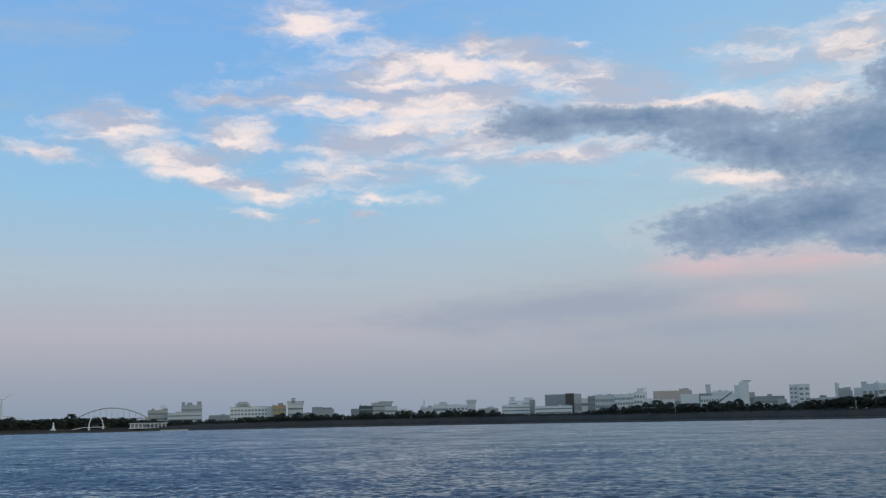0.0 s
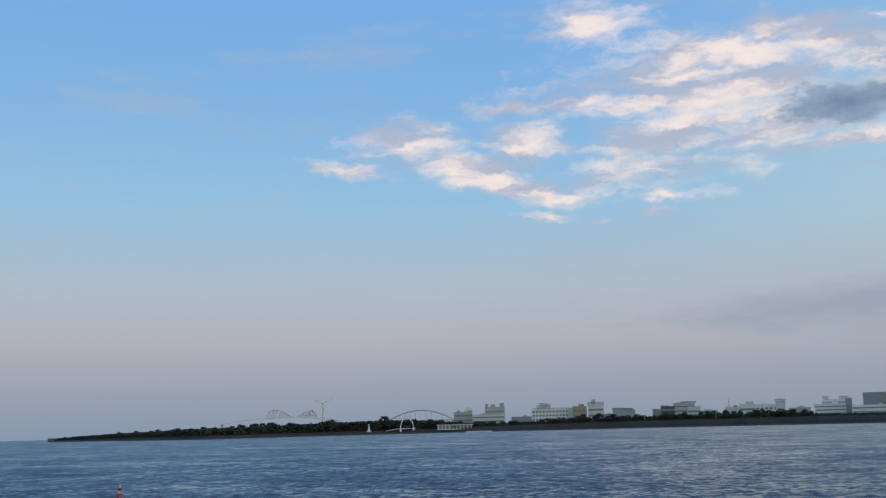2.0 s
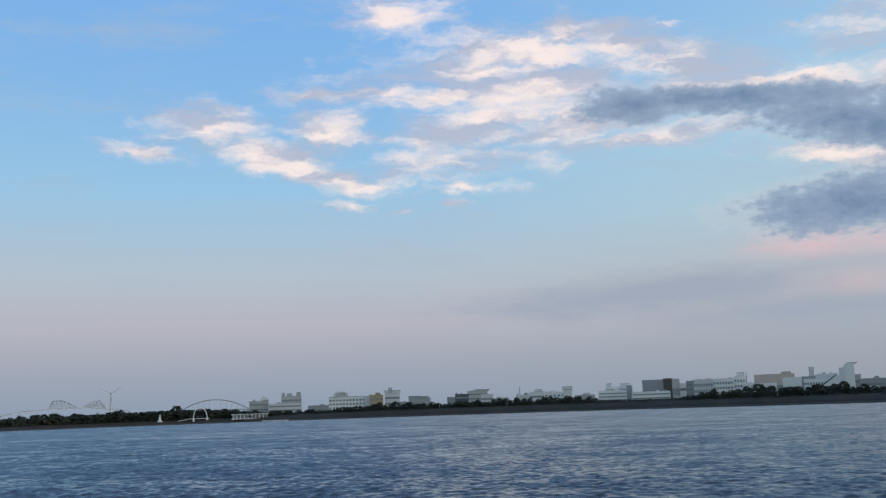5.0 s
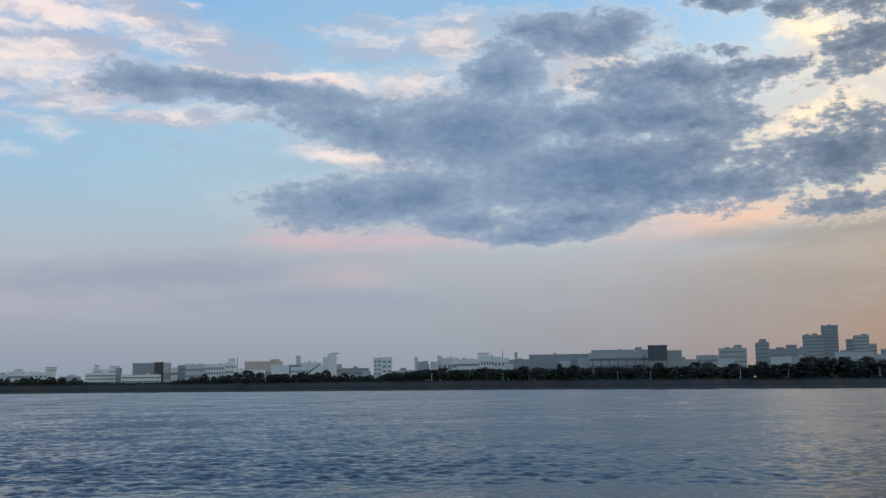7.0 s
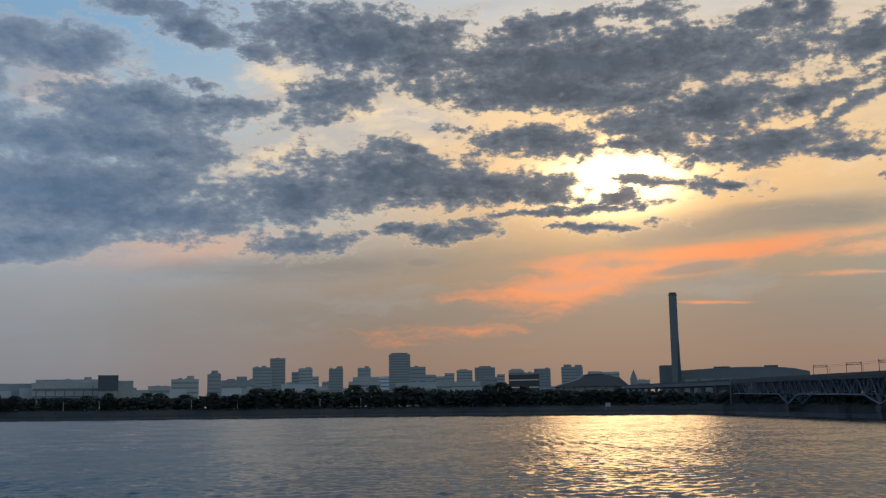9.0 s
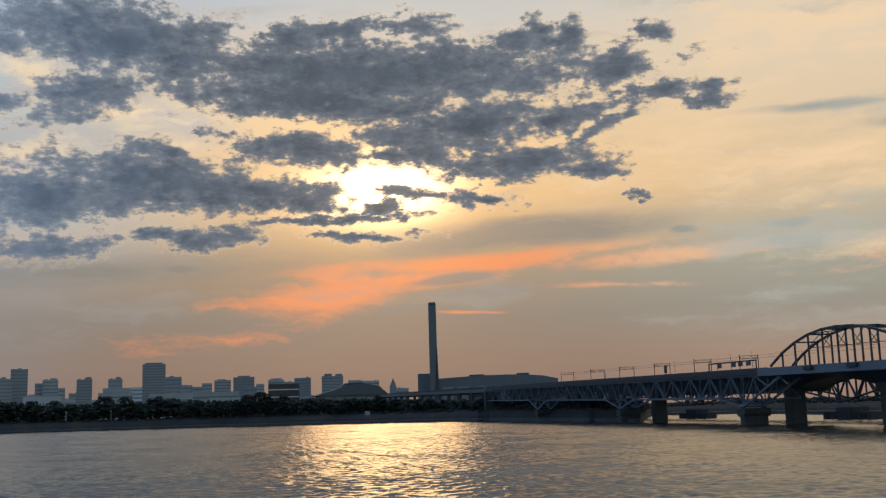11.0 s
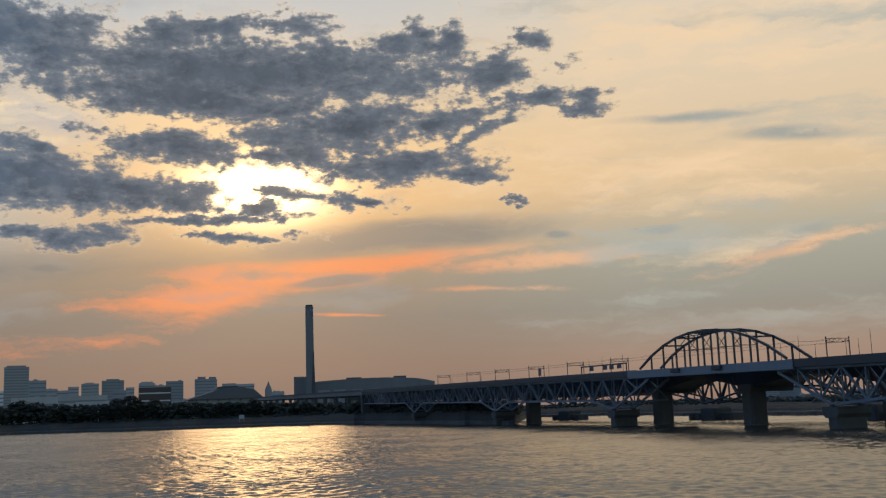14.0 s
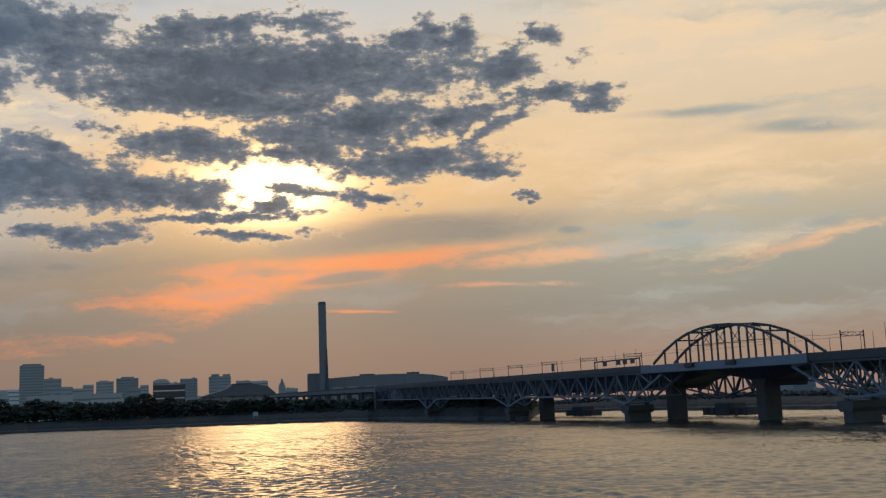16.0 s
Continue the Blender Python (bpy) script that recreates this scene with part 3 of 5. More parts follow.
def crown_mesh(seed, height, spread, pine=False, clumps=46, leaves=420):
    rng = np.random.default_rng(seed)

    def spots(n, top, lo, hi):
        k, a = rng.random(n), rng.random(n) * 6.283
        rr = spread * (1.15 - k if pine else np.sqrt(np.maximum(.04, 1 - (2 * k - .78) ** 2 / 1.6))) * np.sqrt(rng.uniform(lo, hi, n))
        return np.stack([rr * np.cos(a), rr * np.sin(a), height * (.28 + top * k) - (.16 * height if not pine else .1 * height) * (1 - k)], 1)

    return leafy_mesh("crown", spots(clumps, .66, 0, 1), spread * rng.uniform(.16, .32, clumps), rng, spots(leaves, .74, .4, 1.15))


def make_tree(seed, height, spread, pine, label):
    rnd = random.Random(seed + 50)
    t = thing("tree", label, "tree", group="trees along the bank")
    bm = tube([(0, 0, -0.6), (0.1, 0, height * .25), (0.25, 0.1, height * .6), (0.2, 0.1, height * .85)], [.34, .27, .16, .05], 7)
    for i in range(6):
        a, z = i * 1.05 + rnd.random(), height * (.26 + .07 * i)
        limb = tube([(0.1, 0, z), (spread * .35 * math.cos(a), spread * .35 * math.sin(a), z + .8), (spread * .7 * math.cos(a), spread * .7 * math.sin(a), z + 1.8)], [.13, .09, .03], 5)
        me = bpy.data.meshes.new("limb")
        limb.to_mesh(me)
        limb.free()
        bm.from_mesh(me)
        bpy.data.meshes.remove(me)
    part("trunk", bm, BARK, t)
    new("crown", crown_mesh(seed, height, spread, pine)).parent = t
    return t


TREES = [make_tree(1, 10, 4.2, False, "rounded dark evergreen tree on the river bank"),
         make_tree(2, 10, 5.0, False, "broad dark evergreen tree on the river bank"),
         make_tree(3, 10, 3.4, False, "slim dark evergreen tree on the river bank"),
         make_tree(4, 10, 4.6, False, "bushy dark evergreen tree on the river bank"),
         make_tree(5, 10, 3.0, True, "pointed dark conifer on the river bank")]
# height of the tree tops above the ground, by heading
T_AZ = (-10.9, -10.3, -8, -4, 1, 6.8, 9, 11, 14.5, 15.5, 17, 19, 23, 24.5, 26, 28.5, 29.5, 33.5, 34.5, 38, 42, 43, 44.5, 46, 49, 55, 60, 63, 68, 74, 78, 82, 87, 89, 91, 96, 101, 102, 108, 118)
T_H = (2, 6, 9, 11, 15, 20, 15, 8, 6, 8, 12, 11, 10, 11, 11, 9, 3, 3, 11, 14, 12, 7, 7, 13, 15, 15, 14, 13, 16, 18, 17, 15, 12, 10, 8, 6, 5, 1.2, 1, 1)


def plant_trees():
    rnd = random.Random(7)
    a, k = -10.4, 0
    while a < 90:
        d, z = shore(a)
        th = float(np.interp(a, T_AZ, T_H))
        s = max(.28, th / 10 * rnd.uniform(.62, 1.22))
        dist = d + 33 + rnd.uniform(0, 30)
        kind = rnd.choice((0, 0, 1, 1, 2, 3, 3, 4 if 38 < a < 60 else 0))
        m = Matrix.Translation(polar(a, dist, z + 0.1)) @ Matrix.Rotation(rnd.random() * 6.28, 4, "Z") @ Matrix.Diagonal((s * rnd.uniform(1.05, 1.6), s * rnd.uniform(1.05, 1.6), s, 1))
        t = TREES[kind]
        if k < 5:
            t = TREES[k]
            t.matrix_basis = m
        else:
            c = copy_thing(t, Matrix())
            c.matrix_basis = m
        k += 1
        a += math.degrees((7.0 * s + 2.5) / dist) * rnd.uniform(.7, 1.2)
    # undergrowth and the depth of the wood behind the front row
    rng = np.random.default_rng(9)
    cs, rs = [], []
    for i in range(15000):
        a = rng.uniform(-10.6, 119)
        d, z = shore(a)
        th = float(np.interp(a, T_AZ, T_H))
        r = rng.uniform(1.0, 2.4)
        cs.append(polar(a, d + rng.uniform(36, 85), z + rng.uniform(0, max(.3, th * (.82 if a < 12 or a > 46 else .45))))[:])
        rs.append(r)
    for i in range(4500):
        a = rng.uniform(-10.3, 11)
        d, z = shore(a)
        th = float(np.interp(a, T_AZ, T_H))
        cs.append(polar(a, d + rng.uniform(30, 60), z + rng.uniform(0, .8) * th)[:])
        rs.append(min(.3 * th, rng.uniform(1.8, 3.6)))
    for i in range(2500):
        a = rng.uniform(-10.6, 112)
        d, z = shore(a)
        cs.append(polar(a, d + rng.uniform(26, 40), z + rng.uniform(-.8, .8))[:])
        rs.append(rng.uniform(.5, 1.5))
    tagged(new("woodland", leafy_mesh("woodland", cs, rs, rng)), "dense dark evergreen wood behind the bank", "wood", kind="stuff")


plant_trees()

# ---- bridges ----
# bridge frame: s runs along it to the far bank, w across it and away from the eye
B0, BU, BN = Vector((241, -120, 0)), Vector((0.9822, 0.1877, 0)), Vector((0.1877, -0.9822, 0))
BRIDGE = Matrix(((BU.x, BN.x, 0, B0.x), (BU.y, BN.y, 0, B0.y), (0, 0, 1, 0), (0, 0, 0, 1)))


def s_at(az, w):
    """Where the line at w across the bridge is met at a heading."""
    dx, dy = math.sin(radians(az)), math.cos(radians(az))
    o = B0 + BN * w
    # o + s BU = k (dx, dy)
    det = BU.x * -dy + dx * BU.y
    return (-o.x * -dy - dx * o.y) / det


def deck_z(s):
    return 16.9 + 0.0113 * s


def chord_z(s):
    """The bottom chord of the truss: level, drawn down to the piers."""
    base = 8.75 + 0.0128 * (s - 126)
    for ps in (-8, 103.5, 215, 340):
        k = max(0, 1 - abs(s - ps) / 17)
        base = min(base, base * (1 - k) + (5.6 + 0.002 * ps) * k)
    return base


def truss_bridge():
    t = thing("truss_bridge", "pale blue-grey steel truss railway bridge with an arched main span", "bridge", BRIDGE)
    WIDTH = 7.4
    piers = [-8, 103.5, 215, 340]
    for w in (0.0, WIDTH):
        for s0, s1 in ((-60, 12), (78, 457)):
            n = max(2, round((s1 - s0) / 8))
            xs = [s0 + (s1 - s0) * i / n for i in range(n + 1)]
            top = [(s, w, deck_z(s) - 2.3) for s in xs]
            bot = []
            for s in xs:
                z = chord_z(s)
                if s0 == 78 and s < 103.5:      # bracket that carries the end of the arch
                    k = (103.5 - s) / 25.5
                    z = 5.7 + (deck_z(s) - 3.0 - 5.7) * k
                if s0 == -60 and s > -8:
                    k = (s + 8) / 20
                    z = 5.5 + (deck_z(s) - 3.0 - 5.5) * k
                bot.append((s, w, z))
            bm = bmesh.new()
            for a, b in zip(top, top[1:]):
                add_bar(bm, a, b, .55, .7)
            part("top_chord", bm, STEEL, t)
            fine = [s0 + (s1 - s0) * i / (n * 4) for i in range(n * 4 + 1)]
            bm = bmesh.new()
            if s0 == 78:
                pts = [b for b in bot if b[0] < 103.5] + [(s, w, chord_z(s)) for s in fine if s >= 103.5]
            else:
                pts = [(s, w, chord_z(s)) for s in fine if s <= -8] + [b for b in bot if b[0] > -8]
            for a, b in zip(pts, pts[1:]):
                add_bar(bm, a, b, .5, .65)
            part("bottom_chord", bm, STEEL, t)
            for i in range(n + 1):
                if top[i][2] - bot[i][2] > 1.2:
                    part("post", bar(bot[i], top[i], .28, .34), STEEL, t)
                if i < n:
                    a, b = (bot[i], top[i + 1]) if i % 2 else (top[i], bot[i + 1])
                    part("diagonal", bar(a, b, .42, .5), STEEL, t)
    # cross frames under the deck
    bm = bmesh.new()
    for s in np.arange(-56, 457, 8):
        if 12 < s < 78:
            continue
        add_bar(bm, (s, 0, chord_z(s)), (s, WIDTH, chord_z(s)), .3, .4)
        add_bar(bm, (s, 0, chord_z(s)), (s + 8, WIDTH, chord_z(s + 8)), .2, .2)
        add_bar(bm, (s, WIDTH, chord_z(s)), (s, 0, deck_z(s) - 2.4), .2, .2)
    tagged(part("bracing", bm, STEEL, t), kind="stuff")
    # deck with its parapets
    for name, w0, w1, zt, zb in (("deck", -1.2, WIDTH + 1.2, -1.1, -2.0), ("parapet", -1.25, -0.95, 0.0, -1.1), ("parapet", WIDTH + .95, WIDTH + 1.25, 0.0, -1.1)):
        for first, last in (((-60, 6), (84, 456)) if name == "parapet" else ((-60, 456),)):
          bm = bmesh.new()
          ss = list(range(first, last + 3, 6))
          for a, b in zip(ss, ss[1:]):
            za, zb2 = deck_z(a), deck_z(b)
            vs = [bm.verts.new(q) for q in ((a, w0, za + zb), (b, w0, zb2 + zb), (b, w1, zb2 + zb), (a, w1, za + zb), (a, w0, za + zt), (b, w0, zb2 + zt), (b, w1, zb2 + zt), (a, w1, za + zt))]
            for q in ((0, 1, 2, 3), (7, 6, 5, 4), (0, 4, 5, 1), (3, 2, 6, 7)):
                bm.faces.new([vs[i] for i in q])
          bmesh.ops.recalc_face_normals(bm, faces=bm.faces[:])
          part(name, bm, DARKSTEEL, t)
    # tied arch
    A0, A1 = 8.0, 83.5
    for w in (0.0, WIDTH):
        n = 10
        rib = []
        for i in range(n + 1):
            k = i / n
            s = A1 + (A0 - A1) * k
            rib.append((s, w, deck_z(s) + 0.3 + 9.7 * (1 - abs(2 * k - 1) ** 2.15)))
        bm = bmesh.new()
        for a, b in zip(rib, rib[1:]):
            add_bar(bm, a, b, .5, .64)
        part("arch_rib", bm, DARKSTEEL, t, "dark steel arch rib")
        for i in range(1, n):
            part("hanger", bar((rib[i][0], w, deck_z(rib[i][0]) - .4), rib[i], .4, .45), DARKSTEEL, t)
        part("tie_beam", prism([(A0 - 4, deck_z(A0) - 2.5), (A1 + 6, deck_z(A1) - 2.5), (A1 + 6, deck_z(A1) - .1), (A0 - 4, deck_z(A0) - .1)], *((-1.5, -.9) if w == 0 else (WIDTH + .9, WIDTH + 1.5))), FASCIA, t, "pale blue-grey fascia beam")
    n = 10
    for i in range(2, n - 1):
        k = i / n
        s = A1 + (A0 - A1) * k
        z = deck_z(s) + 0.3 + 9.7 * (1 - abs(2 * k - 1) ** 2.15)
        part("cross_beam", bar((s, 0, z), (s, WIDTH, z), .35, .45), DARKSTEEL, t)
        if 3 <= i <= n - 4:
            k2 = (i + 1) / n
            s2 = A1 + (A0 - A1) * k2
            z2 = deck_z(s2) + 0.3 + 9.7 * (1 - abs(2 * k2 - 1) ** 2.15)
            part("wind_brace", bar((s, 0, z), (s2, WIDTH, z2), .22), DARKSTEEL, t)
            part("wind_brace", bar((s, WIDTH, z), (s2, 0, z2), .22), DARKSTEEL, t)
        if 3 <= i <= n - 3:
            low = deck_z(s) + 4.9
            part("portal_strut", bar((s, 0, low), (s, WIDTH, low), .2), DARKSTEEL, t)
            part("sway_brace", bar((s, 0, low), (s, WIDTH / 2, z), .16), DARKSTEEL, t)
            part("sway_brace", bar((s, WIDTH, low), (s, WIDTH / 2, z), .16), DARKSTEEL, t)
    # inspection boxes on the tie beam
    for s in (37, 59):
        part("inspection_cage", box((s, -1.9, deck_z(s) - .9), (4.5, .8, 1.2), bevel=.1), DARKSTEEL, t)
    # piers
    for ps in piers:
        ht = chord_z(ps) - .5
        bm = box((ps, WIDTH / 2, (ht - 1.4) / 2 - 1), (4.0, WIDTH + 1, ht - 1.4 + 2), bevel=.5)
        p = part("pier", bm, PIER, t, "weathered concrete pier")
        part("pier_cap", prism([(ps - 2.8, ht), (ps + 2.8, ht), (ps + 2.8, ht - 1.6), (ps + 2.0, ht - 2.6), (ps - 2.0, ht - 2.6), (ps - 2.8, ht - 1.6)], -1.0, WIDTH + 1.0), PIER, p)
        for w in (0, WIDTH):
            part("bearing", box((ps, w, ht + .3), (1.3, 1.3, .7), bevel=.1), DARKSTEEL, p)
    part("end_pier", box((457, WIDTH / 2, 8.5), (3.2, WIDTH + 3, 19.5), bevel=.3), PIER, t)
    return t


truss_bridge()


def girder_bridge():
    W0, W1 = 14.0, 30.0
    t = thing("girder_bridge", "dark haunched girder road bridge on tall concrete piers", "bridge", BRIDGE)
    p0, p1 = s_at(113.6, W0 + 3), s_at(108.9, W0 + 3)
    span = p1 - p0
    piers = [p0 - span * 1.1, p0, p1, s_at(102.0, W0 + 3), s_at(97.9, W0 + 3), s_at(95.0, W0 + 3)]
    bm = bmesh.new()
    ss = np.arange(p0 - 70, 460, 3.0)
    rows = []
    for s in ss:
        gap = min(abs(s - p) for p in piers)
        drop = 1.7 + 3.6 * max(0, 1 - gap / (span * .52)) ** 1.6
        drop = drop + (6.4 - drop) * min(1, max(0, (s - 92) / 30))
        z = deck_z(s) - 1.9
        rows.append([bm.verts.new(q) for q in ((s, W0 - 1, z + .9), (s, W0 - 1, z - .5), (s, W0 + 2, z - drop), (s, W1 - 2, z - drop), (s, W1 + 1, z - .5), (s, W1 + 1, z + .9))])
    for a, b in zip(rows, rows[1:]):
        for j in range(6):
            bm.faces.new((a[j], a[(j + 1) % 6], b[(j + 1) % 6], b[j]))
    bmesh.ops.recalc_face_normals(bm, faces=bm.faces[:])
    part("girder", bm, SLATE, t, "dark blue painted box girder")
    for i, p in enumerate(piers):
        z = deck_z(p) - 1.9 - 5.0
        q = part("pier", box((p, W0 + 3.5, z / 2 - 1), (5.2, 5.5, z + 2), bevel=.6), PIER, t, "tall weathered concrete pier")
        part("footing", box((p, W0 + 3.5, -.9), (7, 8, 2.2), bevel=.3), PIER, q)
        part("crosshead", prism([(p - 2.9, z - 1.0), (p + 2.9, z - 1.0), (p + 3.6, z + 1.2), (p - 3.6, z + 1.2)], W0 + .5, W1 - 1), PIER, q)
    return t


girder_bridge()


def far_truss_bridge():
    W0, W1 = 56.0, 64.0
    t = thing("far_truss_bridge", "dark haunched steel truss bridge on low piers", "bridge", BRIDGE)
    piers = [s_at(a, 60) for a in (119.5, 111.7, 104.0, 99.5)]
    ss = np.arange(-60, 420, 6.0)

    def low(s):
        gap = min(abs(s - p) for p in piers)
        return 11.2 - 5.2 * max(0, 1 - gap / 34) ** 1.4

    for w in (W0, W1):
        part("top_chord", bar((ss[0], w, 15.6), (ss[-1], w, 15.6), .6, .8), DARKSTEEL, t)
        part("bottom_chord", tube([(a, w, low(a)) for a in ss], .38, 6), DARKSTEEL, t)
        for i, (a, b) in enumerate(zip(ss, ss[1:])):
            part("web_member", bar((a, w, low(a) if i % 2 else 15.6), (b, w, 15.6 if i % 2 else low(b)), .5, .55), DARKSTEEL, t)
            part("web_member", bar((a, w, low(a)), (a, w, 15.6), .35, .4), DARKSTEEL, t)
    part("deck", box((180, 60, 16.6), (480, 11, 1.5)), DARKSTEEL, t)
    for p in piers:
        q = part("pier", box((p, 60, 1.6), (10, 8, 6), bevel=.5), PIER, t, "low weathered concrete pier")
        for k in (-14, -8.5, 8.5, 14):
            part("fender", box((p + k, 60, .6), (2.6, 6, 4.4), bevel=.3), PIER, q)
    return t


far_truss_bridge()


def portal_place(s):
    """On the deck, with z up and y across the tracks."""
    m = Matrix(((-BU.x, BN.x, 0, 0), (-BU.y, BN.y, 0, 0), (0, 0, 1, 0), (0, 0, 0, 1)))
    return Matrix.Translation(B0 + BU * s + Vector((0, 0, deck_z(s) - 1.1))) @ m


def overhead_portal(s, label="slim steel railway overhead-line portal on the bridge deck"):
    t = thing("overhead_portal", label, "portal", portal_place(s), group="overhead line portals")
    for w in (-0.3, 6.3):
        part("mast", bar((0, w, 0), (0, w, 5.9), .2), DARKSTEEL, t)
        part("wire_arm", bar((0, w, 4.9), (0, 2.2 if w < 0 else 4.0, 4.6), .1), DARKSTEEL, t)
    for z in (4.5, 5.4):
        part("beam", bar((0, -.3, z), (0, 6.3, z), .11), DARKSTEEL, t)
    bm = bmesh.new()
    for i in range(8):
        add_bar(bm, (0, -.3 + i * .825, 4.5 + .9 * (i % 2)), (0, .525 + i * .825, 4.5 + .9 * ((i + 1) % 2)), .07)
    part("lattice", bm, DARKSTEEL, t)
    return t


PORTAL_S = [s_at(a, 0) for a in (96.95, 98.55, 100.1, 101.95, 104.05, 106.4, 117.5)]
first_portal = overhead_portal(PORTAL_S[0])
for s in PORTAL_S[1:]:
    copy_thing(first_portal, portal_place(s))

wires = thing("overhead_wires", "thin dark overhead wires strung along the bridge", "wire", BRIDGE)
stops = sorted(PORTAL_S + [8, 45, 83])
for w in (2.2, 4.0):
    for z0, sag in ((3.4, .05), (4.6, .5)):
        bm = bmesh.new()
        for a, b in zip(stops, stops[1:]):
            pts = [(a + (b - a) * k / 6, w, deck_z(a + (b - a) * k / 6) + z0 - sag * (1 - (k / 3 - 1) ** 2)) for k in range(7)]
            for p, q in zip(pts, pts[1:]):
                add_bar(bm, p, q, .035)
        part("wire", bm, DARKSTEEL, wires)


def viaduct():
    t = thing("viaduct", "grey girder viaduct on paired columns leading off the bridge", "viaduct", BRIDGE)
    for s in range(460, 960, 40):
        a, b = s, min(s + 40, 960)
        part("girder", prism([(a, deck_z(a) - 3.6), (b - .3, deck_z(b) - 3.6), (b - .3, deck_z(b) - 1.2), (a, deck_z(a) - 1.2)], -.5, 8), STEEL, t)
        part("parapet", prism([(a, deck_z(a) - 1.2), (b - .3, deck_z(b) - 1.2), (b - .3, deck_z(b)), (a, deck_z(a))], -1.2, -.9), DARKSTEEL, t)
        p = part("column_frame", box((a, 3.7, deck_z(a) - 4.2), (2.6, 10, 1.3), bevel=.1), PIER, t)
        for w in (0, 7.4):
            part("column", box((a, w, (deck_z(a) - 4.8) / 2 - 1), (2.0, 2.0, deck_z(a) - 4.8 + 2), bevel=.15), PIER, p)
    return t


viaduct()


def road_sign(az, w=-0.6):
    s = s_at(az, w)
    t = thing("road_sign", "back of a dark square sign on the bridge deck", "sign", BRIDGE @ Matrix.Translation((s, w, deck_z(s) - 1)))
    part("panel", box((0, 0, 3.0), (2.6, .15, 2.9), bevel=.03), SLATE, t)
    for x in (-.8, .8):
        part("post", bar((x, .15, 0), (x, .15, 3.9), .14), DARKSTEEL, t)


road_sign(102.5)


def gantry(a0, a1, w):
    s0, s1 = s_at(a1, w), s_at(a0, w)
    z = deck_z(s0) - 1.2
    t = thing("sign_gantry", "dark road sign gantry with boards seen from behind", "gantry", BRIDGE @ Matrix.Translation((s0, w, z)))
    L = s1 - s0
    part("beam", bar((0, 0, 4.6), (L, 0, 4.9), .35, .5), DARKSTEEL, t)
    for x in (0.3, L - .3):
        part("post", bar((x, 0, 0), (x, 0, 4.8), .35), DARKSTEEL, t)
    for x in (.14, .30, .44, .74):
        part("board", box((x * L, -.3, 3.8), (3.2, .2, 1.7), bevel=.03), SLATE, t)


gantry(104.75, 107.2, 15.0)


def deck_pole(az, w, h):
    s = s_at(az, w)
    t = thing("deck_pole", "thin dark lighting pole on the bridge deck", "pole", BRIDGE @ Matrix.Translation((s, w, deck_z(s) - 1.2)), group="poles on the bridge")
    part("shaft", tube([(0, 0, 0), (0, 0, h * .6), (0, 0, h)], [.09, .07, .04], 6), DARKSTEEL, t)
    part("base", box((0, 0, .2), (.5, .5, .4), bevel=.03), DARKSTEEL, t)


for a, h in ((94.4, 5), (95.9, 5.5), (97.7, 5), (99.3, 5.5), (103.0, 7), (104.0, 6), (105.2, 7), (105.9, 8), (107.0, 8), (115.2, 6.5), (116.1, 8), (116.9, 5.5), (118.4, 6), (119.0, 6), (119.6, 8)):
    deck_pole(a, 16, h)

# ---- buildings on the far side ----
BASE = 6.5


def building(az, dist, width, top, mat=PALE, name="building", label="", depth=None, turn=0.0, rows=0, cols=0, pent=(), band=0, cap=None, band_h=0.30,
             wmat=None, lean=0.0, group=""):
    """A block with roof edge, windows (rows x cols, or bands) and roof huts; pent: (place along the front, width, height)."""
    depth = depth or max(12, width * .5)
    h = top - BASE
    t = thing(name, label, "building", facing(az, dist, BASE, turn), group)
    wall = part("wall", box((0, depth / 2, h / 2 - 1), (width, depth, h + 2), bevel=.15), mat, t)
    part("roof", box((0, depth / 2, h + .25), (width + .3, depth + .3, .5), bevel=.1), cap or mat, t)
    rnd = random.Random(int(az * 100) + int(dist))
    for i in range(rnd.choice((0, 1, 2, 3)) if width > 22 else rnd.choice((0, 0, 1))):
        w, hh = rnd.uniform(2.5, min(9, width * .25)), rnd.uniform(1.2, 3.2)
        part("roof_plant", box((rnd.uniform(-.4, .4) * width, depth * rnd.uniform(.2, .6), h + .4 + hh / 2), (w, w * .8, hh), bevel=.1), rnd.choice((mat, GREY, CONCRETE)), t)
    glass = wmat or GLASS
    if rows and cols:
        ww, wh = width / cols * .62, h / (rows + .6) * .45
        me = None
        for r in range(rows):
            for c in range(cols):
                x, z = -width / 2 + width * (c + .5) / cols, h * (r + .75) / (rows + .6)
                if me is None:
                    bm = box((0, 0, 0), (ww, .5, wh), bevel=.05)
                    w = part("window", bm, glass, wall)
                    me = w.data
                else:
                    w = new("window", me)
                    w.parent = wall
                w.location = (x, -.05, z)
    if band:
        for r in range(band):
            part("window_band", box((0, -.05, h * (r + .6) / (band + .3)), (width * .96, .5, h / (band + .3) * band_h), bevel=.05), glass, wall)
    for x, w, hh in pent:
        part("roof_hut", box((x * width, depth * .4, h + .7 + hh / 2), (w, min(depth * .6, w + 6), hh), bevel=.15), mat, t)
        part("roof_hut_cap", box((x * width, depth * .4, h + .85 + hh), (w + .6, min(depth * .6, w + 6) + .6, .4)), ROOF, t)
    return t


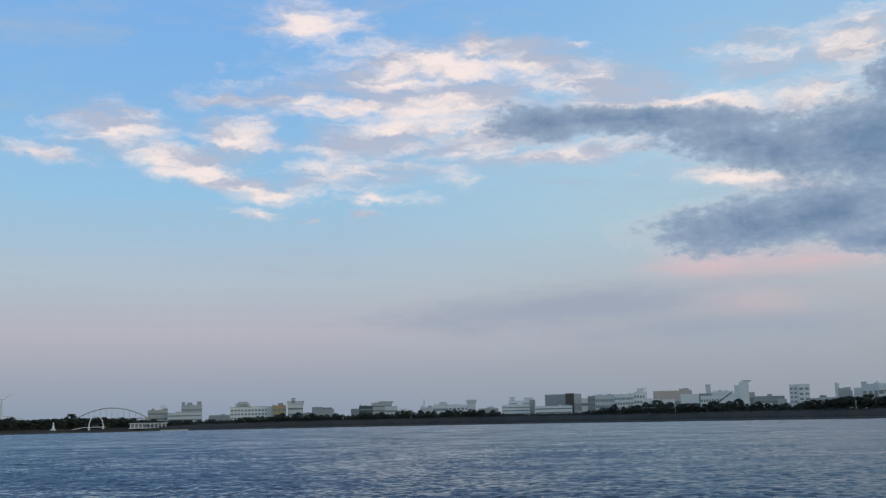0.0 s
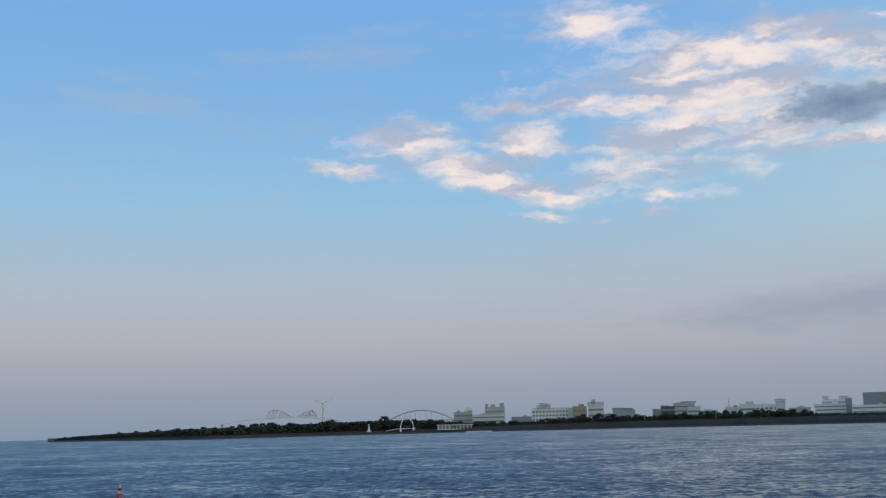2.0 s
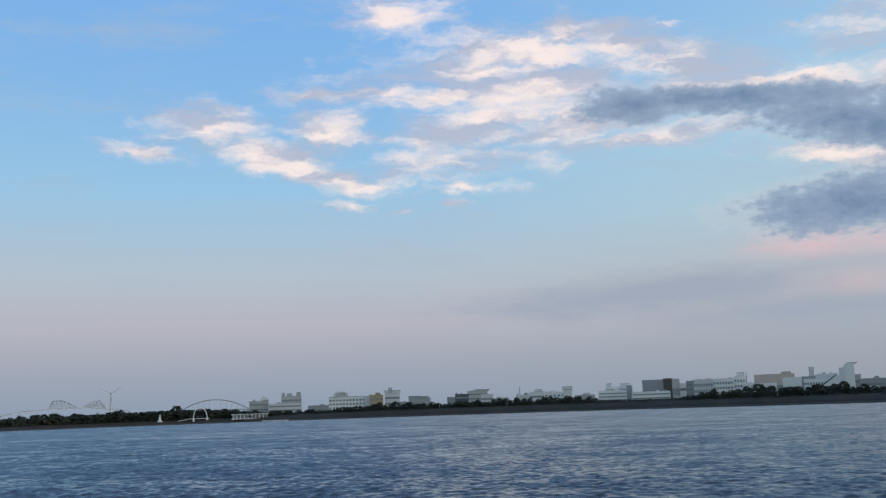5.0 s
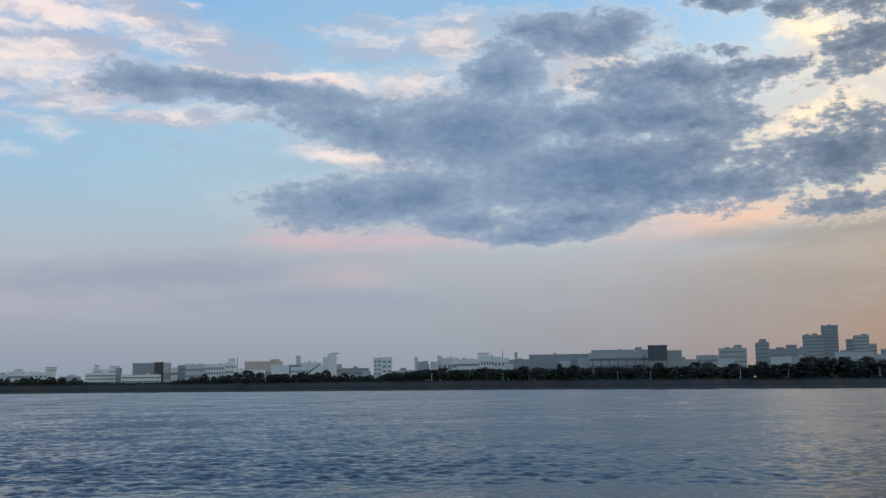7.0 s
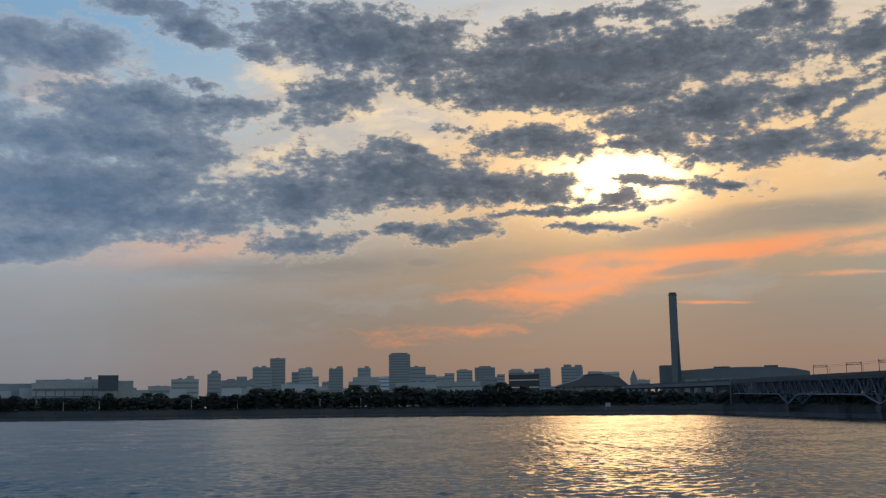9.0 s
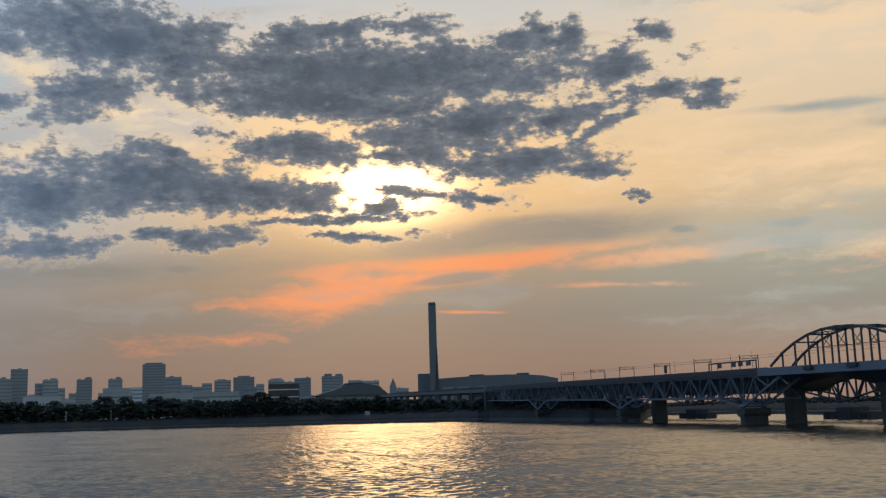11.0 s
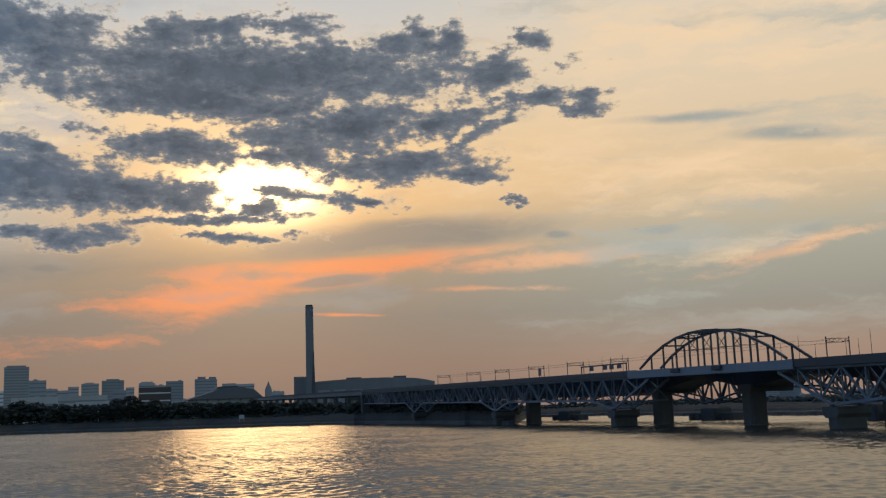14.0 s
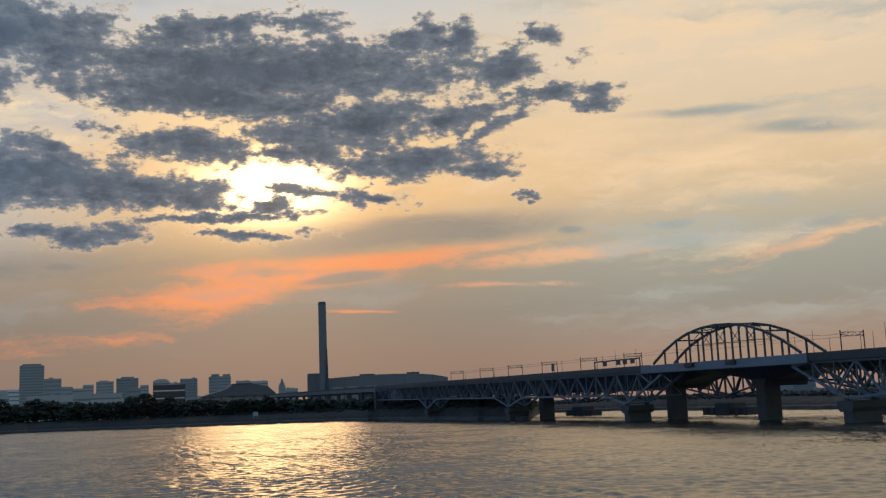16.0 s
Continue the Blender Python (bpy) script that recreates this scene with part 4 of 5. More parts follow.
building(10.75, 2005, 35.5, 36.7, mat=CONCRETE, label="pale grey apartment block behind the trees", band=3)
building(11.04, 2044, 15.4, 41.3, mat=WHITE, label="small white block with a stepped roof", pent=[(0, 8, 3)])
building(12.13, 1979, 60.5, 30.8, mat=PALE, label="long pale low-rise block beside the park", band=3)
building(12.48, 2016, 37.9, 44.8, mat=CONCRETE, label="grey block with a crenellated roofline", band=3, pent=[(-.4, 6, 5), (-.1, 9, 4), (.36, 8, 6)])
building(13.98, 1964, 41.9, 24.8, mat=GREY, label="low grey warehouse behind the trees", band=1)
building(15.48, 1862, 64.4, 37.4, mat=WHITE, label="white warehouse block with rows of small windows", cap=ROOF, rows=4, cols=11, pent=[(-.17, 26, 5), (-.17, 18, 8)])
building(16.68, 1855, 17.7, 37.2, mat=PALE, label="pale stair tower beside the white warehouse")
building(17.08, 1843, 23.4, 38.6, mat=TAN, label="ochre-clad block beside the white warehouse", rows=3, cols=3, pent=[(.1, 9, 3)])
building(17.94, 1875, 26.7, 40.3, mat=PALE, label="pale tower with an overhanging dark roof storey", band=3, pent=[(0, 30, 5), (-.15, 7, 10)])
building(18.57, 1875, 19.7, 24.9, mat=CONCRETE, label="low grey annexe beside the tower", band=1)
building(19.42, 1851, 38.6, 30.7, mat=GREY, label="grey hall with a rounded roof", pent=[(-.25, 20, 3), (.2, 16, 2)], band=1)
building(21.17, 1873, 16.0, 30.5, mat=GREY, label="low grey shed among the trees")
building(21.73, 1824, 23.4, 34.4, mat=SLATE, label="dark blue glazed block across the river", band=3)
building(22.59, 1826, 35.3, 38.8, mat=CONCRETE, label="grey block with dark window bands", band=4, pent=[(.2, 26, 2)])
building(23.11, 1792, 21.2, 32.2, mat=PALE, label="pale cantilevered wing across the river", band=2)
building(23.87, 1810, 27.3, 24.3, mat=CONCRETE, label="low grey shed among the trees")
building(25.11, 1800, 27.2, 29.2, mat=PALE, label="pale blue works hall across the river", band=1)
building(25.85, 1798, 27.2, 33.5, mat=PALE, label="pale blue process building across the river", band=2, pent=[(.1, 12, 3)])
building(26.78, 1723, 33.5, 31.0, mat=WHITE, label="white depot with a few dark openings", rows=3, cols=5)
building(27.48, 1699, 13.8, 33.9, mat=PALE, label="small control tower with a dark cab", cap=ROOF, pent=[(0, 17, 4)])
building(28.40, 1757, 33.1, 24.9, mat=CONCRETE, label="low pale sheds among the trees", band=1)
building(29.96, 1631, 47.4, 28.0, mat=WHITE, label="white office block with long window bands", band=4)
building(30.18, 1651, 39.1, 34.3, mat=PALE, label="set-back upper block with window bands", band=5, pent=[(-.35, 8, 5), (.3, 14, 4)])
building(30.80, 1603, 8.6, 34.9, mat=GREY, label="slim grey stair tower across the river")
building(31.93, 1583, 55.9, 24.6, mat=WHITE, label="long white office wing with window bands", band=3)
building(32.07, 1622, 33.0, 42.3, mat=GREY, label="tall plain grey windowless block")
building(32.84, 1594, 13.6, 42.9, mat=BROWN, label="dark brown slab with a vertical face")
building(33.25, 1585, 11.0, 41.7, mat=CONCRETE, label="grey slab with vertical stripes", rows=1, cols=4)
building(33.69, 1594, 13.6, 34.8, mat=WHITE, label="white block between offices across the river", band=2)
building(34.03, 1566, 13.3, 37.4, mat=GREY, label="grey block with window bands", band=4)
building(34.73, 1530, 29.2, 38.0, mat=PALE, label="pale office block with round portholes", rows=3, cols=9)
building(35.85, 1523, 33.7, 38.0, mat=WHITE, label="white office block with rows of windows", rows=4, cols=9)
building(36.55, 1495, 15.7, 40.2, mat=WHITE, label="white block with window rows", rows=4, cols=4, pent=[(.1, 10, 4)])
building(37.18, 1479, 24.0, 29.3, mat=WHITE, label="low white office wing with window rows", rows=2, cols=6)
building(38.29, 1559, 55.1, 42.1, mat=PINK, label="long salmon-coloured warehouse across the river", band=1, pent=[(.3, 14, 2)])
building(39.17, 1494, 24.7, 35.4, mat=WHITE, label="white warehouse with a flat roof", band=1)
building(40.15, 1716, 7.9, 54.0, mat=PALE, label="slim pale shaft behind warehouses")
building(39.97, 1499, 20.0, 35.8, mat=GREY, label="grey warehouse block across the river", band=2)
building(40.42, 1421, 34.1, 31.1, mat=WHITE, label="white school-like block with window rows", rows=3, cols=10)
building(40.87, 1463, 27.6, 37.6, mat=PALE, label="pale blue block with a flat roof", band=2)
building(41.62, 1420, 7.2, 43.7, mat=WHITE, label="white lift tower across the river")
building(41.97, 1404, 12.0, 47.4, mat=WHITE, label="tall white tower with an overhanging cornice", pent=[(.3, 12, 1.2)])
building(42.30, 1418, 10.0, 34.3, mat=CONCRETE, label="grey block with a pitched roof", band=2)
building(43.19, 1412, 38.6, 28.6, mat=GREY, label="long grey warehouse with strip windows", band=2)
building(43.85, 1350, 10.7, 23.8, mat=CONCRETE, label="low grey shed across the river", band=1)
building(44.53, 1358, 14.0, 40.9, mat=PALE, label="pale tower with dark recessed balconies", rows=6, cols=3)
building(44.96, 1357, 13.3, 41.3, mat=WHITE, label="white tower slab beside a darker one", rows=5, cols=2)
building(45.53, 1354, 15.8, 23.6, mat=CONCRETE, label="low grey building among the trees", band=1)
building(47.04, 1367, 11.8, 32.3, mat=CONCRETE, label="small grey block among the trees", pent=[(0, 8, 3)])
building(47.60, 1381, 12.0, 35.3, mat=PALE, label="small pale block above the trees", band=1)
building(48.13, 1315, 18.5, 38.1, mat=PALE, label="pale stepped block above the trees", rows=2, cols=3, pent=[(-.35, 6, 2)])
building(48.66, 1319, 11.4, 38.8, mat=WHITE, label="white block above the trees", band=2)
building(49.40, 1291, 27.9, 35.8, mat=WHITE, label="white hospital-like block with window bands", band=3)
building(50.47, 1299, 24.6, 39.2, mat=WHITE, label="white block with stepped roofline", rows=3, cols=7, pent=[(-.2, 14, 4)])
building(51.23, 1281, 18.0, 37.1, mat=WHITE, label="white block with outside stairs", rows=3, cols=4)
building(51.67, 1266, 8.9, 29.2, mat=WHITE, label="low white wing behind trees", band=1)
building(52.04, 1732, 5.6, 56.4, mat=PALE, label="slim pale shaft on the skyline")
building(52.17, 1350, 29.8, 36.2, mat=GREY, label="low grey warehouse on the skyline", band=1)
building(54.37, 1213, 68.7, 38.5, mat=GREY, label="large plain grey warehouse with a dark edge", depth=60)
building(55.71, 1179, 13.8, 32.8, mat=PALE, label="pale loading wing of a warehouse", band=1)
building(58.05, 1156, 85.0, 37.7, mat=CONCRETE, label="long hall with an open dark steel frame", depth=50, band=3)
building(57.70, 1194, 65.4, 42.0, mat=GREY, label="grey upper storey set back on a hall", depth=30)
building(59.66, 1121, 19.8, 44.0, mat=SLATE, label="dark blue-black tower block with a flat cap", band=1)
building(60.51, 1124, 16.3, 38.4, mat=CONCRETE, label="plain grey block beside a dark tower")
building(61.28, 1183, 15.8, 29.8, mat=CONCRETE, label="low grey building on the skyline")
building(62.24, 2300, 46.2, 59.0, mat=CONCRETE, label="pale grey block on the skyline", band=3)
building(63.55, 2200, 54.9, 70.0, mat=CONCRETE, label="grey tower block with roof plant", band=6, pent=[(.2, 14, 6)])
building(65.06, 2000, 24.8, 73.3, mat=GREY, label="slim grey tower with a roof hut", band=9, pent=[(.05, 12, 6)])
building(66.33, 1900, 60.3, 58.7, mat=GREY, label="broad grey block with setback roof", band=3, pent=[(.1, 18, 6), (-.2, 14, 2)])
building(65.99, 1500, 28.0, 37.1, mat=PALE, label="low pale block behind the trees", band=1)
building(67.59, 2600, 46.4, 108.3, mat=GREY, label="grey office tower on the skyline", band=12, pent=[(.1, 10, 3)])
building(68.42, 2620, 37.4, 131.0, mat=GREY, label="tall grey office tower on the skyline", band=16)
building(69.38, 2900, 21.5, 106.7, mat=CONCRETE, label="pale tower on the skyline", band=10)
building(69.91, 2880, 38.3, 114.9, mat=CONCRETE, label="pale tower with a dark roof edge", band=12, pent=[(.2, 16, 3)])
building(70.43, 2900, 20.1, 93.7, mat=CONCRETE, label="stepped pale tower on the skyline", band=8)
building(69.53, 1350, 42.9, 38.1, mat=PALE, label="white building with a broad dark flat roof", rows=2, cols=12, depth=30)
building(70.75, 2000, 25.5, 47.8, mat=CONCRETE, label="low pale block on the skyline", band=3)
building(71.02, 3000, 22.4, 81.9, mat=CONCRETE, label="pale tower on the skyline", band=8)
building(71.56, 2700, 36.1, 107.3, mat=GREY, label="slim grey tower on the skyline", band=14, pent=[(.25, 14, 5)])
building(72.20, 1900, 21.3, 42.1, mat=CONCRETE, label="low grey block on the skyline", band=2)
building(73.09, 2900, 35.9, 115.2, mat=GREY, label="grey tower with a stepped top", band=10, pent=[(.2, 12, 4)])
building(73.17, 2850, 70.4, 88.9, mat=CONCRETE, label="broad stepped podium on the skyline", band=4)
building(73.12, 2830, 86.6, 76.3, mat=CONCRETE, label="wide stepped podium with window bands", band=4)
building(73.12, 1700, 59.2, 36.3, mat=CONCRETE, label="long white low block behind the trees", band=1)
building(74.19, 3100, 33.4, 96.9, mat=PALE, label="pale tower on the skyline", band=8)
building(75.03, 2200, 45.2, 116.8, mat=GREY, label="tall blue-grey glazed office tower", band=20, band_h=.62, pent=[(0, 34, 2.5)])
building(76.00, 2500, 39.2, 101.4, mat=GREY, label="grey tower beside a taller one", band=10, pent=[(-.1, 6, 2)])
building(76.68, 3000, 34.0, 97.0, mat=CONCRETE, label="pale tower on the skyline", band=8)
building(75.91, 1700, 66.0, 46.0, mat=CONCRETE, label="long pale low block behind the trees", band=2)
building(77.23, 3000, 30.8, 91.7, mat=CONCRETE, label="pale block on the skyline", band=8)
building(77.76, 3100, 28.5, 104.0, mat=CONCRETE, label="pale tower on the skyline", band=10)
building(78.58, 3000, 45.4, 108.3, mat=CONCRETE, label="pale office tower on the skyline", band=12, pent=[(-.1, 20, 2)])
building(78.20, 2200, 95.0, 58.2, mat=CONCRETE, label="long pale stepped block on the skyline", band=3)
building(78.81, 1500, 48.5, 33.9, mat=CONCRETE, label="white low block with strip windows", band=2)
building(79.70, 2700, 52.5, 104.6, mat=GREY, label="broad grey office tower across the river", band=14, pent=[(0, 30, 3)])
building(80.03, 2400, 28.5, 71.7, mat=GREY, label="grey block beside a tower", band=6)
building(80.56, 3000, 22.6, 95.2, mat=CONCRETE, label="pale slim tower on the skyline", band=10)
building(81.41, 2900, 42.1, 102.5, mat=CONCRETE, label="pale tower with rounded roof", band=8, pent=[(0, 30, 3)])
building(82.10, 2950, 31.7, 97.1, mat=CONCRETE, label="pale block on the skyline", band=8)
building(82.83, 2700, 42.0, 99.0, mat=GREY, label="grey tower on the skyline", band=12)
building(81.82, 1050, 30.4, 37.6, mat=BROWN, label="dark office block with white sill bands", band=4, band_h=0.16, wmat=WHITE)
building(84.44, 2500, 50.6, 94.9, mat=GREY, label="broad grey tower with roof plant", band=12, pent=[(-.2, 18, 5), (.3, 16, 4)])
building(85.65, 2900, 36.8, 95.3, mat=CONCRETE, label="pale tower on the skyline", band=8)
building(86.48, 2950, 51.3, 94.3, mat=CONCRETE, label="pale tower on the skyline", band=8)
building(87.89, 1900, 44.6, 37.6, mat=CONCRETE, label="low pale block on the skyline", band=2)
building(88.25, 2600, 29.8, 63.2, mat=CONCRETE, label="pale stepped block on the skyline", band=4)
building(114.60, 1500, 23.4, 22.8, mat=CONCRETE, label="pale grey apartment block upstream", band=6)
building(115.49, 1450, 28.0, 21.4, mat=GREY, label="grey apartment block upstream across the river", band=6)
building(116.42, 1400, 25.4, 9.3, mat=CONCRETE, label="low pale block upstream across the river", band=3)
building(114.99, 900, 17.5, 6.6, mat=PALE, label="low pale waterside block upstream", band=2)
building(119.07, 1200, 21.0, 12.2, mat=GREY, label="grey block upstream across the river", band=4)
building(23.78, 1871, 14.1, 27.9, mat=WHITE, label="small white works building among the trees", rows=2, cols=3)
building(28.51, 1845, 11.9, 28.6, mat=PALE, label="small pale silo block across the river")
building(46.56, 1893, 6.4, 53.9, mat=PALE, label="slim pale shaft on the skyline")
building(46.82, 1450, 11.1, 32.0, mat=CONCRETE, label="grey block with a humped roof", pent=[(0, 10, 4)])
building(42.89, 1337, 20.0, 18.7, mat=WHITE, label="low white sheds behind the bank", rows=1, cols=8)
building(44.59, 1312, 32.1, 17.6, mat=PALE, label="low pale sheds behind the bank", band=1)
building(38.06, 1443, 16.5, 28.3, mat=WHITE, label="low white wing with window rows", rows=2, cols=5)
building(46.17, 1327, 25.8, 24.0, mat=CONCRETE, label="low grey sheds among the trees", band=1)
building(54.70, 1202, 12.8, 30.4, mat=PALE, label="pale annexe in front of a warehouse", band=1)
building(61.36, 1500, 19.4, 33.8, mat=CONCRETE, label="low pale hall behind the trees", band=1)
building(63.20, 1400, 21.3, 34.5, mat=PALE, label="low pale hall with a strip window", band=1)
building(67.18, 1500, 31.3, 36.7, mat=CONCRETE, label="low grey hall behind the trees", band=1)
building(83.20, 1300, 24.3, 27.4, mat=CONCRETE, label="low grey hall beside a dark office block", band=1)


# ---- landmarks ----
def incineration_plant():
    d = 1465
    c = thing("chimney", "tall slender grey chimney with a dark flaring fin", "chimney", facing(89.98, d, BASE))
    top = 149.5
    part("shaft", prism([(-6.0, -1), (5.6, -1), (5.3, top), (-5.4, top)], -4.5, 4.5), CHIMNEY, c)
    # flaring fin; its dark blue also paints in the chimney's shaded facet
    part("fin", prism([(0.5, -1), (7.5, -1), (6.6, 40), (5.65, 86), (4.6, 86), (3.2, 60), (1.2, 25)], -5.6, -4.6), SLATE, c, "tapering fin coloured dark for the shaded facet")
    part("cap", box((-.05, 0, top + 1), (9.6, 8, 2.4), bevel=.4), ROOF, c)
    part("rim", box((-.05, 0, top - 1.2), (11.2, 9.4, 1.0), bevel=.2), SLATE, c)
    b = thing("boiler_house", "grey boiler house at the foot of the chimney", "building", facing(89.45, d + 12, BASE))
    part("wall", box((0, 12, 25), (18.5, 24, 53), bevel=.3), CHIMNEY, b)
    part("roof_rail", box((0, 12, 52), (17, 22, 1.0), bevel=.2), ROOF, b)
    h = thing("incinerator_hall", "long grey incinerator hall with a gently arched roof", "building", facing(93.4, d + 25, BASE))
    W = 174
    prof = [(-W / 2, -2), (W / 2, -2), (W / 2, 40.5)] + [(W / 2 - 20 - (W - 20) * k / 12, 45.0 + 3.2 * math.sin(math.pi * (k / 12) ** .8)) for k in range(13)]
    part("wall", prism(prof, 0, 70), CHIMNEY, h)
    part("roof_vent", box((38, 20, 48.6), (18, 14, 3.2), bevel=.3), ROOF, h)
    part("roof_vent", box((-28, 20, 49), (22, 14, 1.8), bevel=.3), ROOF, h)
    for x in (-70, -48, -22, 4):
        part("wall_panel", box((x, -.2, 20), (16, .6, 26), bevel=.1), GREY, h)
    part("loading_hood", box((-30, -3, 22), (14, 7, 8), bevel=.3), SLATE, h)


incineration_plant()


def gymnasium():
    t = thing("gymnasium", "dark gymnasium with a broad stepped roof and pale walls", "building", facing(85.45, 990, BASE, 8))
    part("wall", box((0, 22, 8), (58, 44, 20), bevel=.3), GREY, t)
    part("roof", prism([(-34, 17.5), (-30, 19), (-12, 24), (-6, 27), (14, 28), (26, 25.5), (34, 18.5), (32, 17.5)], -4, 50), ROOF, t)
    part("upper_roof", prism([(-8, 26.5), (-5, 29), (12, 29.4), (15, 27.5)], 6, 36), SLATE, t)
    for x in (-26, -16, -6, 4, 14, 24):
        part("buttress", box((x, -.6, 8), (1.4, 1.4, 19), bevel=.1), CHIMNEY, t)


gymnasium()


def spire_tower():
    t = thing("spire_tower", "slim grey tower with a pointed top on the skyline", "building", facing(87.73, 3000, BASE))
    part("shaft", box((0, 10, 36), (20, 20, 76), bevel=1), GREY, t)
    part("shoulder", box((0, 10, 77), (15, 15, 8), bevel=1), GREY, t)
    part("point", prism([(-6, 80), (6, 80), (3, 88), (.5, 95), (-.5, 95), (-3, 88)], 5, 15), GREY, t)


spire_tower()


def gate_bridge():
    """Twin-humped truss bridge far off over the bay."""
    d = 4500
    t = thing("gate_bridge", "far pale truss bridge with two humps over the bay", "bridge", facing(0.7, d))
    px = lambda az: d * radians(az - 0.7)
    ez = lambda el: 8 + d * math.tan(radians(el))
    deck = [(px(-2.6), ez(.42)), (px(-1.2), ez(.66)), (px(.3), ez(.76)), (px(2.0), ez(.78)), (px(3.4), ez(.64)), (px(4.2), ez(.5))]
    fine = np.linspace(deck[0][0], deck[-1][0], 40)
    dz = np.interp(fine, *zip(*deck))
    for w in (-10, 10):
        bm = bmesh.new()
        for i in range(39):
            add_bar(bm, (fine[i], w, dz[i]), (fine[i + 1], w, dz[i + 1]), 3, 3.5)
        part("deck_girder", bm, WHITE, t)
        for hump in ([(.12, .78), (.28, 1.14), (.6, 1.18), (.92, 1.13), (1.43, .84)], [(1.79, .84), (2.2, 1.05), (2.45, 1.12), (2.62, 1.12), (2.9, .70)]):
            pts = [(px(a), w, ez(e)) for a, e in hump]
            part("top_chord", tube(pts, 1.5, 6), PALE, t)
            xs = np.linspace(pts[0][0], pts[-1][0], 15)
            zs = np.interp(xs, [q[0] for q in pts], [q[2] for q in pts])
            zd = np.interp(xs, fine, dz)
            for i in range(14):
                part("web_post", bar((xs[i], w, zd[i]), (xs[i], w, zs[i] + .1), 1.2), PALE, t)
                a, b = ((xs[i], w, zd[i]), (xs[i + 1], w, zs[i + 1])) if i % 2 else ((xs[i], w, zs[i]), (xs[i + 1], w, zd[i + 1]))
                part("web_member", bar(a, b, 1.6), PALE, t)
    for a in (-2.2, -1.3, -.5, .6, 2.5, 3.2):
        part("pier", box((px(a), 0, 22), (9, 26, 52), bevel=1), CONCRETE, t)


gate_bridge()


def wind_turbine():
    d, hub = 2300, 66.0
    t = thing("wind_turbine", "white three-bladed wind turbine at rest behind the trees", "wind turbine", facing(3.14, d))
    part("tower", tube([(0, 0, 2), (0, 0, 35), (0, 0, hub)], [2.2, 1.8, 1.3], 12), WHITE, t)
    part("nacelle", box((0, -1, hub + .6), (3.2, 8, 3.2), bevel=.6), WHITE, t)
    part("hub", tube([(0, -5.4, hub + .6), (0, -6.6, hub + .6), (0, -7.4, hub + .6)], [1.6, 1.3, .4], 10), WHITE, t)
    for a in (-63, 57, 177):
        v = Vector((math.sin(radians(a)), 0, math.cos(radians(a))))
        o = Vector((0, -6.2, hub + .6))
        bm = bmesh.new()
        side = Vector((v.z, 0, -v.x))
        ring = []
        for k, w in ((.03, 1.0), (.15, 1.8), (.5, 1.2), (1, .35)):
            q = o + v * 27.5 * k
            ring.append([bm.verts.new(q + side * w * .5 * x + Vector((0, y * .25, 0))) for x, y in ((-1, 0), (0, 1), (1.3, 0), (0, -1))])
        for r0, r1 in zip(ring, ring[1:]):
            for j in range(4):
                bm.faces.new((r0[j], r0[(j + 1) % 4], r1[(j + 1) % 4], r1[j]))
        bm.faces.new(ring[0])
        bm.faces.new(ring[-1])
        part("blade", bm, WHITE, t)


wind_turbine()


def arch_bridge_far():
    d = 3200
    t = thing("far_arch_bridge", "pale steel arch bridge in the haze behind the trees", "bridge", facing(8.45, d))
    half, foot, rise = d * radians(1.75), 34.0, 29.0
    for w in (-9, 9):
        pts = [(half * (k / 12 - 1), w, foot + rise * (1 - (k / 12 - 1) ** 2)) for k in range(25)]
        part("arch_rib", tube(pts, 1.5, 6), CONCRETE, t)
        for k in range(2, 23, 2):
            part("hanger", bar((pts[k][0], w, 33), pts[k], .8), CONCRETE, t)
    for k in range(3, 22):
        x, z = half * (k / 12 - 1), foot + rise * (1 - (k / 12 - 1) ** 2)
        part("cross_beam", bar((x, -9, z), (x, 9, z), 1.0), CONCRETE, t)
    part("deck", box((0, 0, 32), (half * 2.3, 20, 3)), CONCRETE, t)
    for x in (-1, 1):
        part("pier", box((x * half, 0, 15), (8, 22, 34), bevel=1), CONCRETE, t)


arch_bridge_far()


